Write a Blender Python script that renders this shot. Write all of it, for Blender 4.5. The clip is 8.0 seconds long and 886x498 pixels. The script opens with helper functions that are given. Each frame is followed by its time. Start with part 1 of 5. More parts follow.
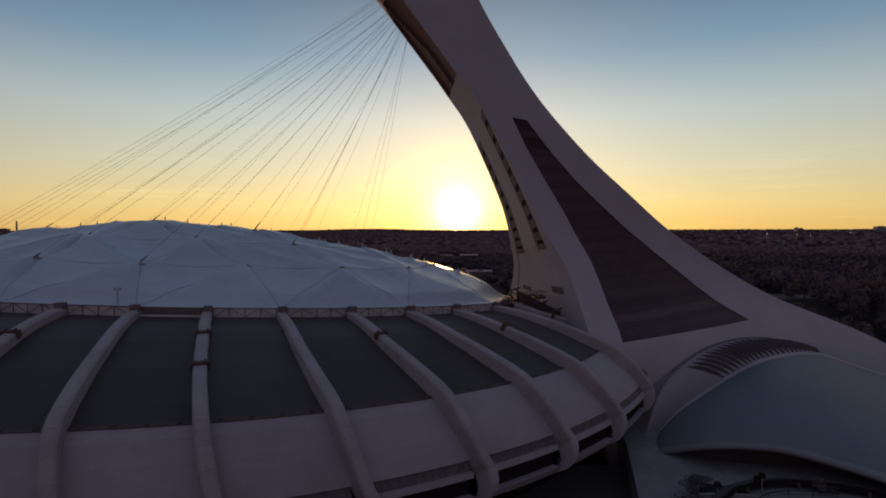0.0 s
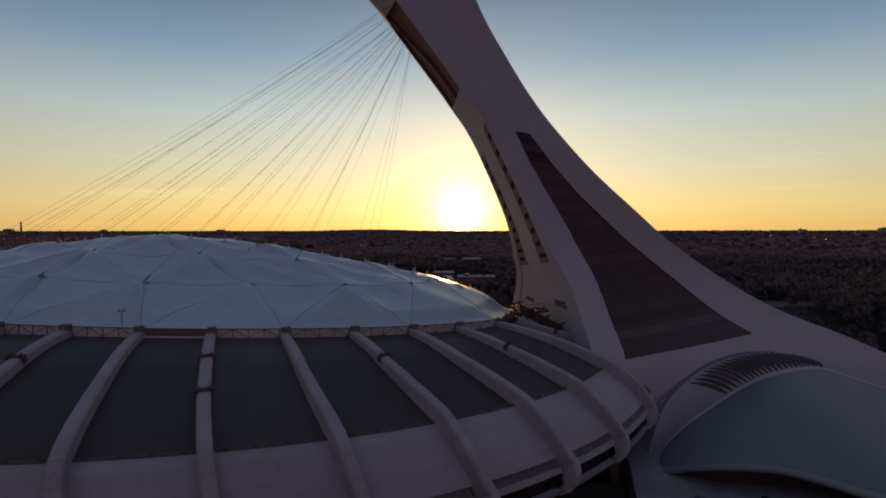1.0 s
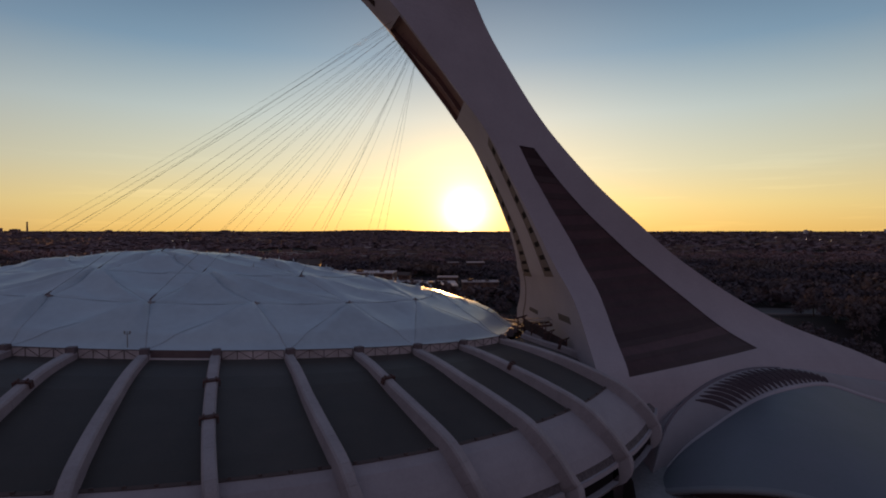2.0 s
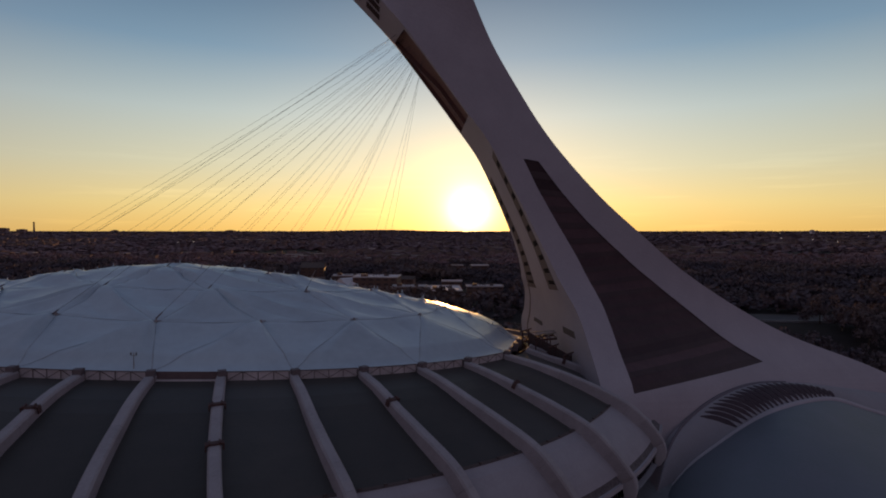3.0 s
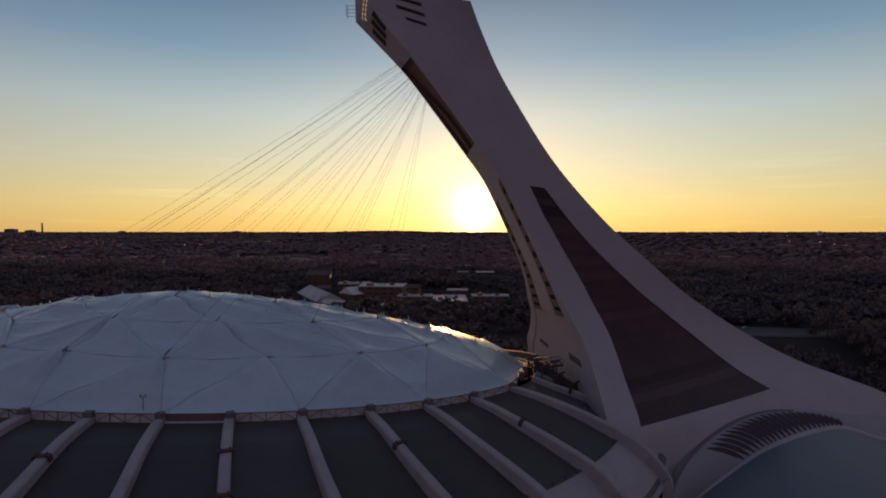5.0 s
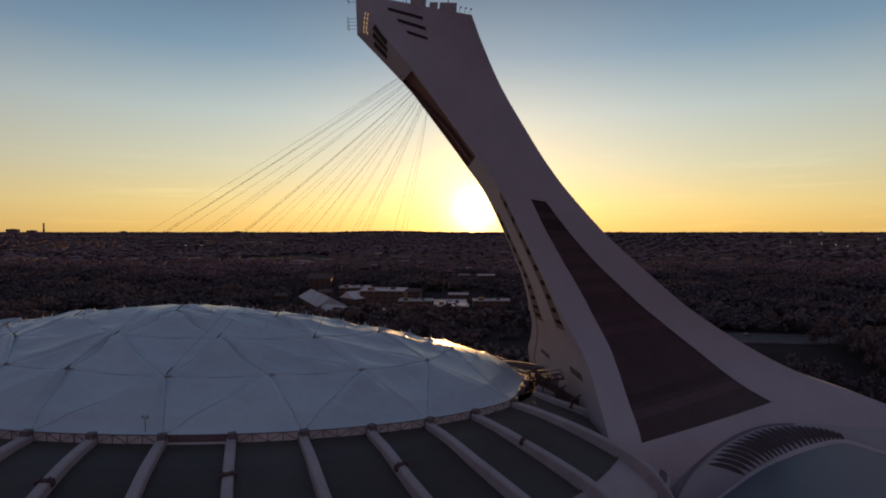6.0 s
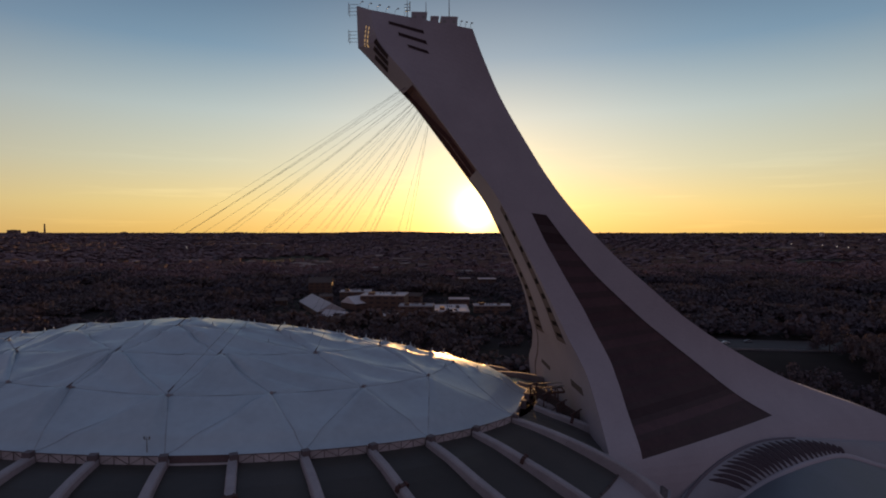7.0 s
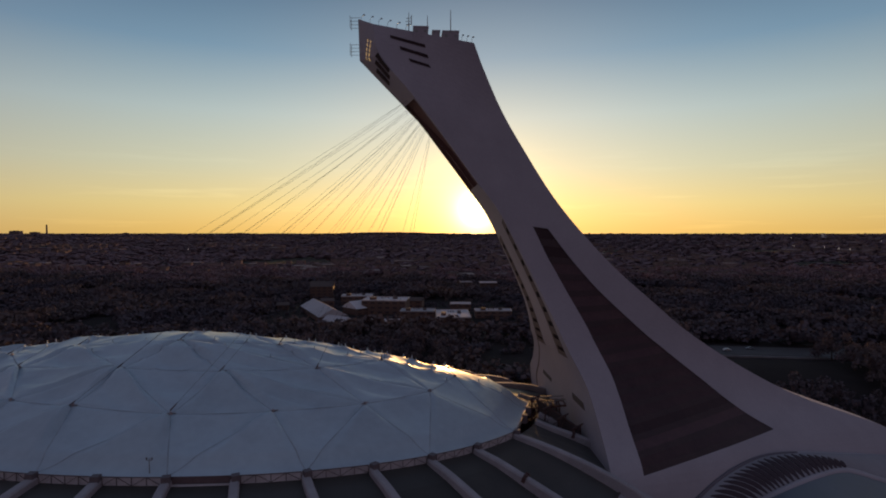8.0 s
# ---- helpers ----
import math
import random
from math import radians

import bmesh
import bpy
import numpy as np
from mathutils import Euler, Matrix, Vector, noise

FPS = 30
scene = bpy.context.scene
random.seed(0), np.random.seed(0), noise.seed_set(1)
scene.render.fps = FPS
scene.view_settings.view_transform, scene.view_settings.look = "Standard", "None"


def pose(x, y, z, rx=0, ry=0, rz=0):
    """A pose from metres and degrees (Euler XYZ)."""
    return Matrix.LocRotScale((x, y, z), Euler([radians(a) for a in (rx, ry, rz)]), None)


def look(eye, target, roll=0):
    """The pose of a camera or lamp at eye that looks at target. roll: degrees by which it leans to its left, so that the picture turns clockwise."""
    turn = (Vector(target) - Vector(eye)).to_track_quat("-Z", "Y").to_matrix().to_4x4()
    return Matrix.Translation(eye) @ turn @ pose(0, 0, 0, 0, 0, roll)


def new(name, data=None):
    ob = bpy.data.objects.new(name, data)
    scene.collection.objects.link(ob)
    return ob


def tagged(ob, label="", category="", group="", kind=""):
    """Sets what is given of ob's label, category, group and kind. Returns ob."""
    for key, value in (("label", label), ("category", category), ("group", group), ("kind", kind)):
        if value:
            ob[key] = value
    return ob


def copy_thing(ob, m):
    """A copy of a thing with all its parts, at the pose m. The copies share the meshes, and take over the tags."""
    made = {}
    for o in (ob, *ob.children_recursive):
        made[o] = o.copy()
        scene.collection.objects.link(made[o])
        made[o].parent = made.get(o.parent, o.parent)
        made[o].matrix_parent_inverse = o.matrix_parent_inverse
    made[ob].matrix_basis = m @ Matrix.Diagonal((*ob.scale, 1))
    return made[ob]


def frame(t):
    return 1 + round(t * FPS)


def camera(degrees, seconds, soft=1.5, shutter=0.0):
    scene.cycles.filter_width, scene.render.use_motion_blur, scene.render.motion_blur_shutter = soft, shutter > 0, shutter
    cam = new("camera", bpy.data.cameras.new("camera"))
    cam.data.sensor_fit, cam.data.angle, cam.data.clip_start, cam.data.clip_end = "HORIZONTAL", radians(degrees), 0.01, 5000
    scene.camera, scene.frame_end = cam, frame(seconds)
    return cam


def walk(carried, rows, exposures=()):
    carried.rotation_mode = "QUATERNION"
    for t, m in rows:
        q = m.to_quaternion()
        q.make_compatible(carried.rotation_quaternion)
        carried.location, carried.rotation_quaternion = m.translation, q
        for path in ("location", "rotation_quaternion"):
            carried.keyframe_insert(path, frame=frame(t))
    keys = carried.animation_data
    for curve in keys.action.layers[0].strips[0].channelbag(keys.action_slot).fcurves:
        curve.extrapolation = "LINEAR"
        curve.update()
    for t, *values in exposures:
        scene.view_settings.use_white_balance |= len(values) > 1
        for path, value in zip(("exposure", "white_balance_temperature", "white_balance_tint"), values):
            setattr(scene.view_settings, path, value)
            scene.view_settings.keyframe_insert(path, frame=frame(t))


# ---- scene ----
# ---- camera: a straight climb beside the stadium ----
cam = camera(78.8, 8.0, soft=1.9)
PATH = [
    (0, (-0.25, 0.48, 62.70), (-0.250, 2.48, 62.630), -0.1),
    (0.5, (-0.28, 0.48, 64.65), (-0.285, 2.48, 64.580), -0.1),
    (1, (-0.29, 0.47, 66.65), (-0.300, 2.47, 66.581), -0.05),
    (1.5, (-0.31, 0.47, 68.72), (-0.326, 2.47, 68.652), 0.0),
    (3, (-0.36, 0.50, 75.00), (-0.400, 2.50, 74.929), 0.0),
    (3.5, (-0.45, 0.51, 76.97), (-0.495, 2.51, 76.900), 0.0),
    (4, (-0.50, 0.50, 79.00), (-0.551, 2.50, 78.929), 0.0),
    (4.5, (-0.58, 0.49, 80.98), (-0.636, 2.49, 80.909), 0.0),
    (6, (-0.71, 0.44, 87.15), (-0.773, 2.44, 87.077), 0.0),
    (6.5, (-0.75, 0.42, 89.08), (-0.814, 2.42, 89.008), 0.0),
    (7, (-0.79, 0.39, 91.10), (-0.855, 2.39, 91.028), 0.0),
    (7.5, (-0.82, 0.37, 93.09), (-0.887, 2.37, 93.018), 0.0),
    (8, (-0.82, 0.35, 95.10), (-0.890, 2.35, 95.029), 0.0),
]
EXPOSURE = 0.0
walk(cam, [(t, look(eye, target, roll)) for t, eye, target, roll in PATH], [(0, EXPOSURE + 0.12, 6700, 13), (4.5, EXPOSURE + 0.11, 6700, 13), (7, EXPOSURE + 0.09, 6650, 12.5), (8, EXPOSURE + 0.02, 6500, 10.5)])

# ---- world and sun ----
SUN_ELEV, SUN_AZ = radians(2.1), radians(1.6)      # azimuth clockwise from +y
SUN_DIR = Vector((math.sin(SUN_AZ) * math.cos(SUN_ELEV), math.cos(SUN_AZ) * math.cos(SUN_ELEV), math.sin(SUN_ELEV)))
world = bpy.data.worlds.new("dusk_sky")
scene.world = world
world.use_nodes = True
wn = world.node_tree
wn.nodes.clear()


def wmath(op, a, b=None, c=None):
    n = wn.nodes.new("ShaderNodeMath")
    n.operation = op
    for i, x in enumerate((a, b, c)):
        if x is None:
            continue
        if isinstance(x, (int, float)):
            n.inputs[i].default_value = x
        else:
            wn.links.new(x, n.inputs[i])
    return n.outputs[0]


def wscale(colour, factor):
    """A colour (constant or socket) times a number or socket."""
    n = wn.nodes.new("ShaderNodeVectorMath")
    n.operation = "SCALE"
    if isinstance(colour, tuple):
        n.inputs[0].default_value = colour
    else:
        wn.links.new(colour, n.inputs[0])
    if isinstance(factor, (int, float)):
        n.inputs["Scale"].default_value = factor
    else:
        wn.links.new(factor, n.inputs["Scale"])
    return n.outputs[0]


def wadd(a, b):
    n = wn.nodes.new("ShaderNodeVectorMath")
    n.operation = "ADD"
    wn.links.new(a, n.inputs[0])
    wn.links.new(b, n.inputs[1])
    return n.outputs[0]


SKY_STRENGTH = 0.10
w_out = wn.nodes.new("ShaderNodeOutputWorld")
w_bg = wn.nodes.new("ShaderNodeBackground")
w_sky = wn.nodes.new("ShaderNodeTexSky")
w_sky.sky_type = "NISHITA"
w_sky.sun_disc = False
w_sky.sun_elevation = SUN_ELEV
w_sky.sun_rotation = SUN_AZ
w_sky.altitude = 60
w_sky.air_density, w_sky.dust_density, w_sky.ozone_density = 1.0, 1.0, 2.0
w_dir = wn.nodes.new("ShaderNodeTexCoord").outputs["Generated"]
w_sep = wn.nodes.new("ShaderNodeSeparateXYZ")
wn.links.new(w_dir, w_sep.inputs[0])
w_dot = wn.nodes.new("ShaderNodeVectorMath")
w_dot.operation = "DOT_PRODUCT"
wn.links.new(w_dir, w_dot.inputs[0])
w_dot.inputs[1].default_value = SUN_DIR
towards = wmath("MAXIMUM", w_dot.outputs["Value"], 0.0)
# the dusk gradient over the height, brightest on the sun's side of the sky
w_ramp = wn.nodes.new("ShaderNodeValToRGB")
w_ramp.color_ramp.elements[0].position = 0.0
w_ramp.color_ramp.elements[0].color = (0.71, 0.47, 0.122, 1)
w_ramp.color_ramp.elements[1].position = 1.0
w_ramp.color_ramp.elements[1].color = (0.060, 0.085, 0.165, 1)
for pos, col in ((0.045, (0.70, 0.558, 0.222)), (0.11, (0.55, 0.542, 0.368)), (0.20, (0.388, 0.472, 0.458)), (0.30, (0.142, 0.262, 0.364)), (0.42, (0.038, 0.105, 0.192)), (0.6, (0.085, 0.115, 0.21))):
    e = w_ramp.color_ramp.elements.new(pos)
    e.color = (*col, 1)
wn.links.new(wmath("MAXIMUM", w_sep.outputs["Z"], 0.0), w_ramp.inputs["Fac"])
side_of_sky = wn.nodes.new("ShaderNodeMapRange")
side_of_sky.interpolation_type = "SMOOTHSTEP"
side_of_sky.inputs["From Min"].default_value, side_of_sky.inputs["From Max"].default_value = 0.14, 1.0
side_of_sky.inputs["To Min"].default_value, side_of_sky.inputs["To Max"].default_value = 0.0, 1.0
wn.links.new(w_dot.outputs["Value"], side_of_sky.inputs["Value"])
west = wscale(w_ramp.outputs["Color"], side_of_sky.outputs["Result"])
e_ramp = wn.nodes.new("ShaderNodeValToRGB")
e_ramp.color_ramp.elements[0].color = (0.235, 0.155, 0.180, 1)
e_ramp.color_ramp.elements[1].color = (0.070, 0.112, 0.170, 1)
e_mid = e_ramp.color_ramp.elements.new(0.35)
e_mid.color = (0.148, 0.124, 0.170, 1)
wn.links.new(wmath("MAXIMUM", w_sep.outputs["Z"], 0.0), e_ramp.inputs["Fac"])
east = wscale(e_ramp.outputs["Color"], wmath("SUBTRACT", 1.0, side_of_sky.outputs["Result"]))
core = wadd(wscale((1.0, 0.90, 0.66), wmath("MULTIPLY", wmath("POWER", towards, 2200.0), 1.7)),
            wscale((1.0, 0.86, 0.50), wmath("MULTIPLY", wmath("POWER", towards, 650.0), 0.65)))
glow = wadd(core,
            wadd(wscale((1.0, 0.70, 0.22), wmath("MULTIPLY", wmath("POWER", towards, 230.0), 0.75)),
                 wadd(wscale((0.9, 0.62, 0.30), wmath("MULTIPLY", wmath("POWER", towards, 20.0), 0.22)),
                      wscale((0.62, 0.60, 0.60), wmath("MULTIPLY", wmath("POWER", towards, 8.0), 0.07)))))
dusk = wscale(wadd(wadd(west, east), glow), 1.0 / SKY_STRENGTH)
# thin streaks of cloud low over the horizon
w_map = wn.nodes.new("ShaderNodeMapping")
w_map.inputs["Scale"].default_value = (2.2, 2.2, 34.0)
wn.links.new(w_dir, w_map.inputs["Vector"])
w_noise = wn.nodes.new("ShaderNodeTexNoise")
w_noise.inputs["Scale"].default_value, w_noise.inputs["Detail"].default_value = 2.4, 5.0
wn.links.new(w_map.outputs["Vector"], w_noise.inputs["Vector"])
w_wisp = wn.nodes.new("ShaderNodeMapRange")
w_wisp.inputs["From Min"].default_value, w_wisp.inputs["From Max"].default_value = 0.56, 0.80
w_wisp.inputs["To Max"].default_value = 0.16
wn.links.new(w_noise.outputs["Fac"], w_wisp.inputs["Value"])
w_low = wn.nodes.new("ShaderNodeMapRange")
w_low.inputs["From Min"].default_value, w_low.inputs["From Max"].default_value = 0.16, 0.05
wn.links.new(w_sep.outputs["Z"], w_low.inputs["Value"])
dusk = wscale(dusk, wmath("ADD", 1.0, wmath("MULTIPLY", w_wisp.outputs["Result"], w_low.outputs["Result"])))
total = wadd(wscale(w_sky.outputs["Color"], 0.25), dusk)
wn.links.new(total, w_bg.inputs["Color"])
w_bg.inputs["Strength"].default_value = SKY_STRENGTH
wn.links.new(w_bg.outputs["Background"], w_out.inputs["Surface"])

sun_data = bpy.data.lights.new("sun", "SUN")
sun_data.energy, sun_data.angle, sun_data.color = 3.2, radians(0.5), (1.0, 0.52, 0.18)
sun = new("sun", sun_data)
sun.matrix_world = look(SUN_DIR * 300, (0, 0, 0))

# ---- materials ----
def material(name, colour, rough=0.7, metal=0.0, dark=None, scale=1.0, fine=8.0, bump=0.2, bump_dist=0.05, amount=0.5, spec=0.5, per_object=0.0, per_island=0.0):
    """A surface with a base colour that wanders to a second one at two scales, and a fine relief. Scales are per metre."""
    m = bpy.data.materials.new(name)
    m.use_nodes = True
    nt = m.node_tree
    b = nt.nodes["Principled BSDF"]
    b.inputs["Roughness"].default_value = rough
    b.inputs["Metallic"].default_value = metal
    b.inputs["Specular IOR Level"].default_value = spec
    geo = nt.nodes.new("ShaderNodeNewGeometry")
    big = nt.nodes.new("ShaderNodeTexNoise")
    big.inputs["Scale"].default_value = scale
    big.inputs["Detail"].default_value = 6.0
    big.inputs["Roughness"].default_value = 0.65
    small = nt.nodes.new("ShaderNodeTexNoise")
    small.inputs["Scale"].default_value = fine
    small.inputs["Detail"].default_value = 4.0
    nt.links.new(geo.outputs["Position"], big.inputs["Vector"])
    nt.links.new(geo.outputs["Position"], small.inputs["Vector"])
    mix = nt.nodes.new("ShaderNodeMix")
    mix.data_type = "RGBA"
    mix.inputs["A"].default_value = (*colour, 1)
    mix.inputs["B"].default_value = (*(dark or [c * 0.6 for c in colour]), 1)
    add = nt.nodes.new("ShaderNodeMath")
    add.operation = "MULTIPLY_ADD"
    nt.links.new(small.outputs["Fac"], add.inputs[0])
    add.inputs[1].default_value = 0.45
    nt.links.new(big.outputs["Fac"], add.inputs[2])
    ramp = nt.nodes.new("ShaderNodeMapRange")
    ramp.inputs["From Min"].default_value, ramp.inputs["From Max"].default_value = 0.48, 0.98
    ramp.inputs["To Min"].default_value, ramp.inputs["To Max"].default_value = 0.0, amount
    nt.links.new(add.outputs[0], ramp.inputs["Value"])
    nt.links.new(ramp.outputs["Result"], mix.inputs["Factor"])
    colour_out = mix.outputs["Result"]
    if per_object or per_island:
        info = nt.nodes.new("ShaderNodeNewGeometry" if per_island else "ShaderNodeObjectInfo")
        spread = per_island or per_object
        hsv = nt.nodes.new("ShaderNodeHueSaturation")
        rng = nt.nodes.new("ShaderNodeMapRange")
        rng.inputs["To Min"].default_value, rng.inputs["To Max"].default_value = 1 - spread, 1 + spread
        nt.links.new(info.outputs["Random Per Island" if per_island else "Random"], rng.inputs["Value"])
        nt.links.new(rng.outputs["Result"], hsv.inputs["Value"])
        nt.links.new(colour_out, hsv.inputs["Color"])
        colour_out = hsv.outputs["Color"]
    nt.links.new(colour_out, b.inputs["Base Color"])
    if bump:
        bp = nt.nodes.new("ShaderNodeBump")
        bp.inputs["Strength"].default_value = bump
        bp.inputs["Distance"].default_value = bump_dist
        nt.links.new(small.outputs["Fac"], bp.inputs["Height"])
        nt.links.new(bp.outputs["Normal"], b.inputs["Normal"])
    return m


M_CONCRETE = material("tower_concrete", (0.395, 0.345, 0.38), 0.8, dark=(0.29, 0.255, 0.28), scale=0.08, fine=1.5, amount=0.6)
M_RIB = material("rib_concrete", (0.37, 0.335, 0.355), 0.75, dark=(0.25, 0.225, 0.24), scale=0.25, fine=2.5, amount=0.8, per_island=0.05)
M_PANEL = material("shell_concrete", (0.355, 0.325, 0.355), 0.75, dark=(0.25, 0.225, 0.25), scale=0.2, fine=2.0, amount=0.6, per_object=0.05)
M_GLASS = material("roof_glazing", (0.060, 0.056, 0.054), 0.45, dark=(0.085, 0.075, 0.070), scale=0.15, fine=3.0, amount=0.7, bump=0.05, per_object=0.15, spec=0.17)
M_MEMBRANE = material("white_membrane", (0.462, 0.548, 0.61), 0.36, dark=(0.34, 0.40, 0.46), scale=0.07, fine=0.6, amount=0.75, bump=0.2, bump_dist=0.12, per_object=0.05)
M_SEAM = material("membrane_seam", (0.215, 0.235, 0.27), 0.7, dark=(0.44, 0.49, 0.54), scale=0.25, fine=1.2, amount=1.0)
M_BAND = material("ring_band_white", (0.64, 0.60, 0.63), 0.6, dark=(0.38, 0.35, 0.36), scale=0.4, fine=4.0, amount=0.7, per_object=0.08)
M_STEEL = material("grey_steel", (0.3, 0.29, 0.29), 0.5, 0.6, scale=1.0, fine=8.0)
M_RUST = material("dark_red_steel", (0.10, 0.05, 0.045), 0.7, dark=(0.05, 0.03, 0.03), scale=1.0, fine=6.0)
M_BEARING = material("bearing_steel", (0.15, 0.12, 0.13), 0.7, dark=(0.08, 0.065, 0.07), scale=1.0, fine=6.0)
M_MESH = material("panel_mesh", (0.17, 0.12, 0.125), 0.75, dark=(0.10, 0.07, 0.075), scale=0.8, fine=5.0, amount=0.8)
M_GUTTER = material("gutter_edge", (0.095, 0.068, 0.064), 0.8, dark=(0.05, 0.04, 0.04), scale=0.5, fine=3.0)
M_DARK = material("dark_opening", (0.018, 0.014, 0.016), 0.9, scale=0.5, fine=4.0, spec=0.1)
M_SLOT = material("slot_lining", (0.20, 0.10, 0.085), 0.8, dark=(0.12, 0.06, 0.05), scale=0.5, fine=3.0)
M_TGLASS = material("tower_glazing", (0.052, 0.030, 0.036), 0.35, dark=(0.085, 0.048, 0.052), scale=0.12, fine=0.8, amount=0.9, bump=0.04, per_object=0.4, spec=0.1)
M_SPANDREL = material("spandrel", (0.048, 0.030, 0.034), 0.6, dark=(0.075, 0.045, 0.048), scale=0.12, fine=0.8, amount=0.9, spec=0.2)
M_TRUSS = material("ring_truss_steel", (0.17, 0.14, 0.145), 0.6, scale=1.0, fine=6.0)
M_CABLE = material("steel_cable", (0.07, 0.06, 0.06), 0.6, 0.2, scale=2.0, fine=8.0)


def leaf_material(name, greens, translucent=0.35):
    """Foliage that lets some light through; each clump of leaves takes its own tint."""
    m = bpy.data.materials.new(name)
    m.use_nodes = True
    nt = m.node_tree
    nt.nodes.clear()
    out = nt.nodes.new("ShaderNodeOutputMaterial")
    geo = nt.nodes.new("ShaderNodeNewGeometry")
    ramp = nt.nodes.new("ShaderNodeValToRGB")
    ramp.color_ramp.elements[0].color = (*greens[0], 1)
    ramp.color_ramp.elements[1].color = (*greens[-1], 1)
    for k, c in enumerate(greens[1:-1]):
        e = ramp.color_ramp.elements.new((k + 1) / (len(greens) - 1))
        e.color = (*c, 1)
    big = nt.nodes.new("ShaderNodeTexNoise")
    big.inputs["Scale"].default_value = 0.018
    big.inputs["Detail"].default_value = 4.0
    nt.links.new(geo.outputs["Position"], big.inputs["Vector"])
    add = nt.nodes.new("ShaderNodeMath")
    add.operation = "MULTIPLY_ADD"
    nt.links.new(geo.outputs["Random Per Island"], add.inputs[0])
    add.inputs[1].default_value = 0.2
    sub = nt.nodes.new("ShaderNodeMapRange")
    sub.inputs["From Min"].default_value, sub.inputs["From Max"].default_value = 0.3, 0.75
    sub.inputs["To Max"].default_value = 0.7
    nt.links.new(big.outputs["Fac"], sub.inputs["Value"])
    nt.links.new(sub.outputs["Result"], add.inputs[2])
    nt.links.new(add.outputs[0], ramp.inputs["Fac"])
    d = nt.nodes.new("ShaderNodeBsdfDiffuse")
    t = nt.nodes.new("ShaderNodeBsdfTranslucent")
    nt.links.new(ramp.outputs["Color"], d.inputs["Color"])
    nt.links.new(ramp.outputs["Color"], t.inputs["Color"])
    mix = nt.nodes.new("ShaderNodeMixShader")
    mix.inputs["Fac"].default_value = translucent
    nt.links.new(d.outputs["BSDF"], mix.inputs[1])
    nt.links.new(t.outputs["BSDF"], mix.inputs[2])
    nt.links.new(mix.outputs["Shader"], out.inputs["Surface"])
    return m


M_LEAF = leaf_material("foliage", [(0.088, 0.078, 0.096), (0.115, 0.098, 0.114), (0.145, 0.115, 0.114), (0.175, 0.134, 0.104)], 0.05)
# far leaves are paler and browner: the haze of distance put into their colour
M_LEAF_HAZE = leaf_material("haze_paled_foliage", [(0.215, 0.155, 0.175), (0.225, 0.160, 0.176), (0.235, 0.165, 0.170), (0.245, 0.172, 0.165)], 0.03)
M_TRUNK = material("bark", (0.09, 0.07, 0.05), 0.9, scale=2.0, fine=10.0)
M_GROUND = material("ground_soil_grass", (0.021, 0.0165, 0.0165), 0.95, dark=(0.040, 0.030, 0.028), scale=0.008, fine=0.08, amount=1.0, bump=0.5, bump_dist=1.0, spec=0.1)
M_ASPHALT = material("asphalt", (0.062, 0.052, 0.054), 0.8, scale=0.1, fine=3.0)
M_EAVES = material("eaves_concrete", (0.19, 0.195, 0.215), 0.7, dark=(0.12, 0.12, 0.13), scale=0.2, fine=2.0)
M_HOOD = material("hood_concrete", (0.285, 0.262, 0.29), 0.8, dark=(0.21, 0.19, 0.21), scale=0.1, fine=1.8, amount=0.7)
M_PLAZA = material("plaza_concrete", (0.25, 0.245, 0.26), 0.8, dark=(0.10, 0.10, 0.11), scale=0.08, fine=1.2, amount=0.8)
M_SHELL = material("biodome_skin", (0.140, 0.150, 0.184), 0.65, dark=(0.10, 0.125, 0.135), scale=0.08, fine=1.5, amount=0.6)
M_ROOFWHITE = material("white_roofing", (0.56, 0.53, 0.55), 0.95, spec=0.05, dark=(0.42, 0.39, 0.40), scale=0.05, fine=0.6, amount=0.8, per_object=0.25)
M_FARWALL = material("far_walls", (0.27, 0.20, 0.19), 0.9, dark=(0.16, 0.12, 0.11), scale=0.01, fine=0.2, amount=1.0, spec=0.0)
M_FARROOF = material("far_roofing", (0.16, 0.13, 0.125), 0.85, dark=(0.09, 0.075, 0.07), scale=0.01, fine=0.2, amount=1.0, spec=0.0)
M_BRICK = material("brick_wall", (0.16, 0.09, 0.07), 0.85, dark=(0.10, 0.07, 0.06), scale=0.1, fine=1.5, amount=0.8, per_object=0.3)


# ---- mesh helpers ----
def mesh_object(name, verts, faces, mat, smooth=False):
    me = bpy.data.meshes.new(name)
    me.from_pydata([tuple(v) for v in verts], [], faces)
    me.materials.append(mat)
    if smooth:
        me.shade_smooth()
    me.update()
    return new(name, me)


def piece(name, verts, faces, mat, parent, label="", smooth=False):
    """One mesh under a thing or under a part."""
    ob = mesh_object(name, verts, faces, mat, smooth)
    ob.parent = parent
    if label:
        tagged(ob, label)
    return ob


def part(name, bm, mat, parent, label="", smooth=False):
    me = bpy.data.meshes.new(name)
    bm.to_mesh(me)
    bm.free()
    me.materials.append(mat)
    if smooth:
        me.shade_smooth()
    ob = new(name, me)
    ob.parent = parent
    if label:
        tagged(ob, label)
    return ob


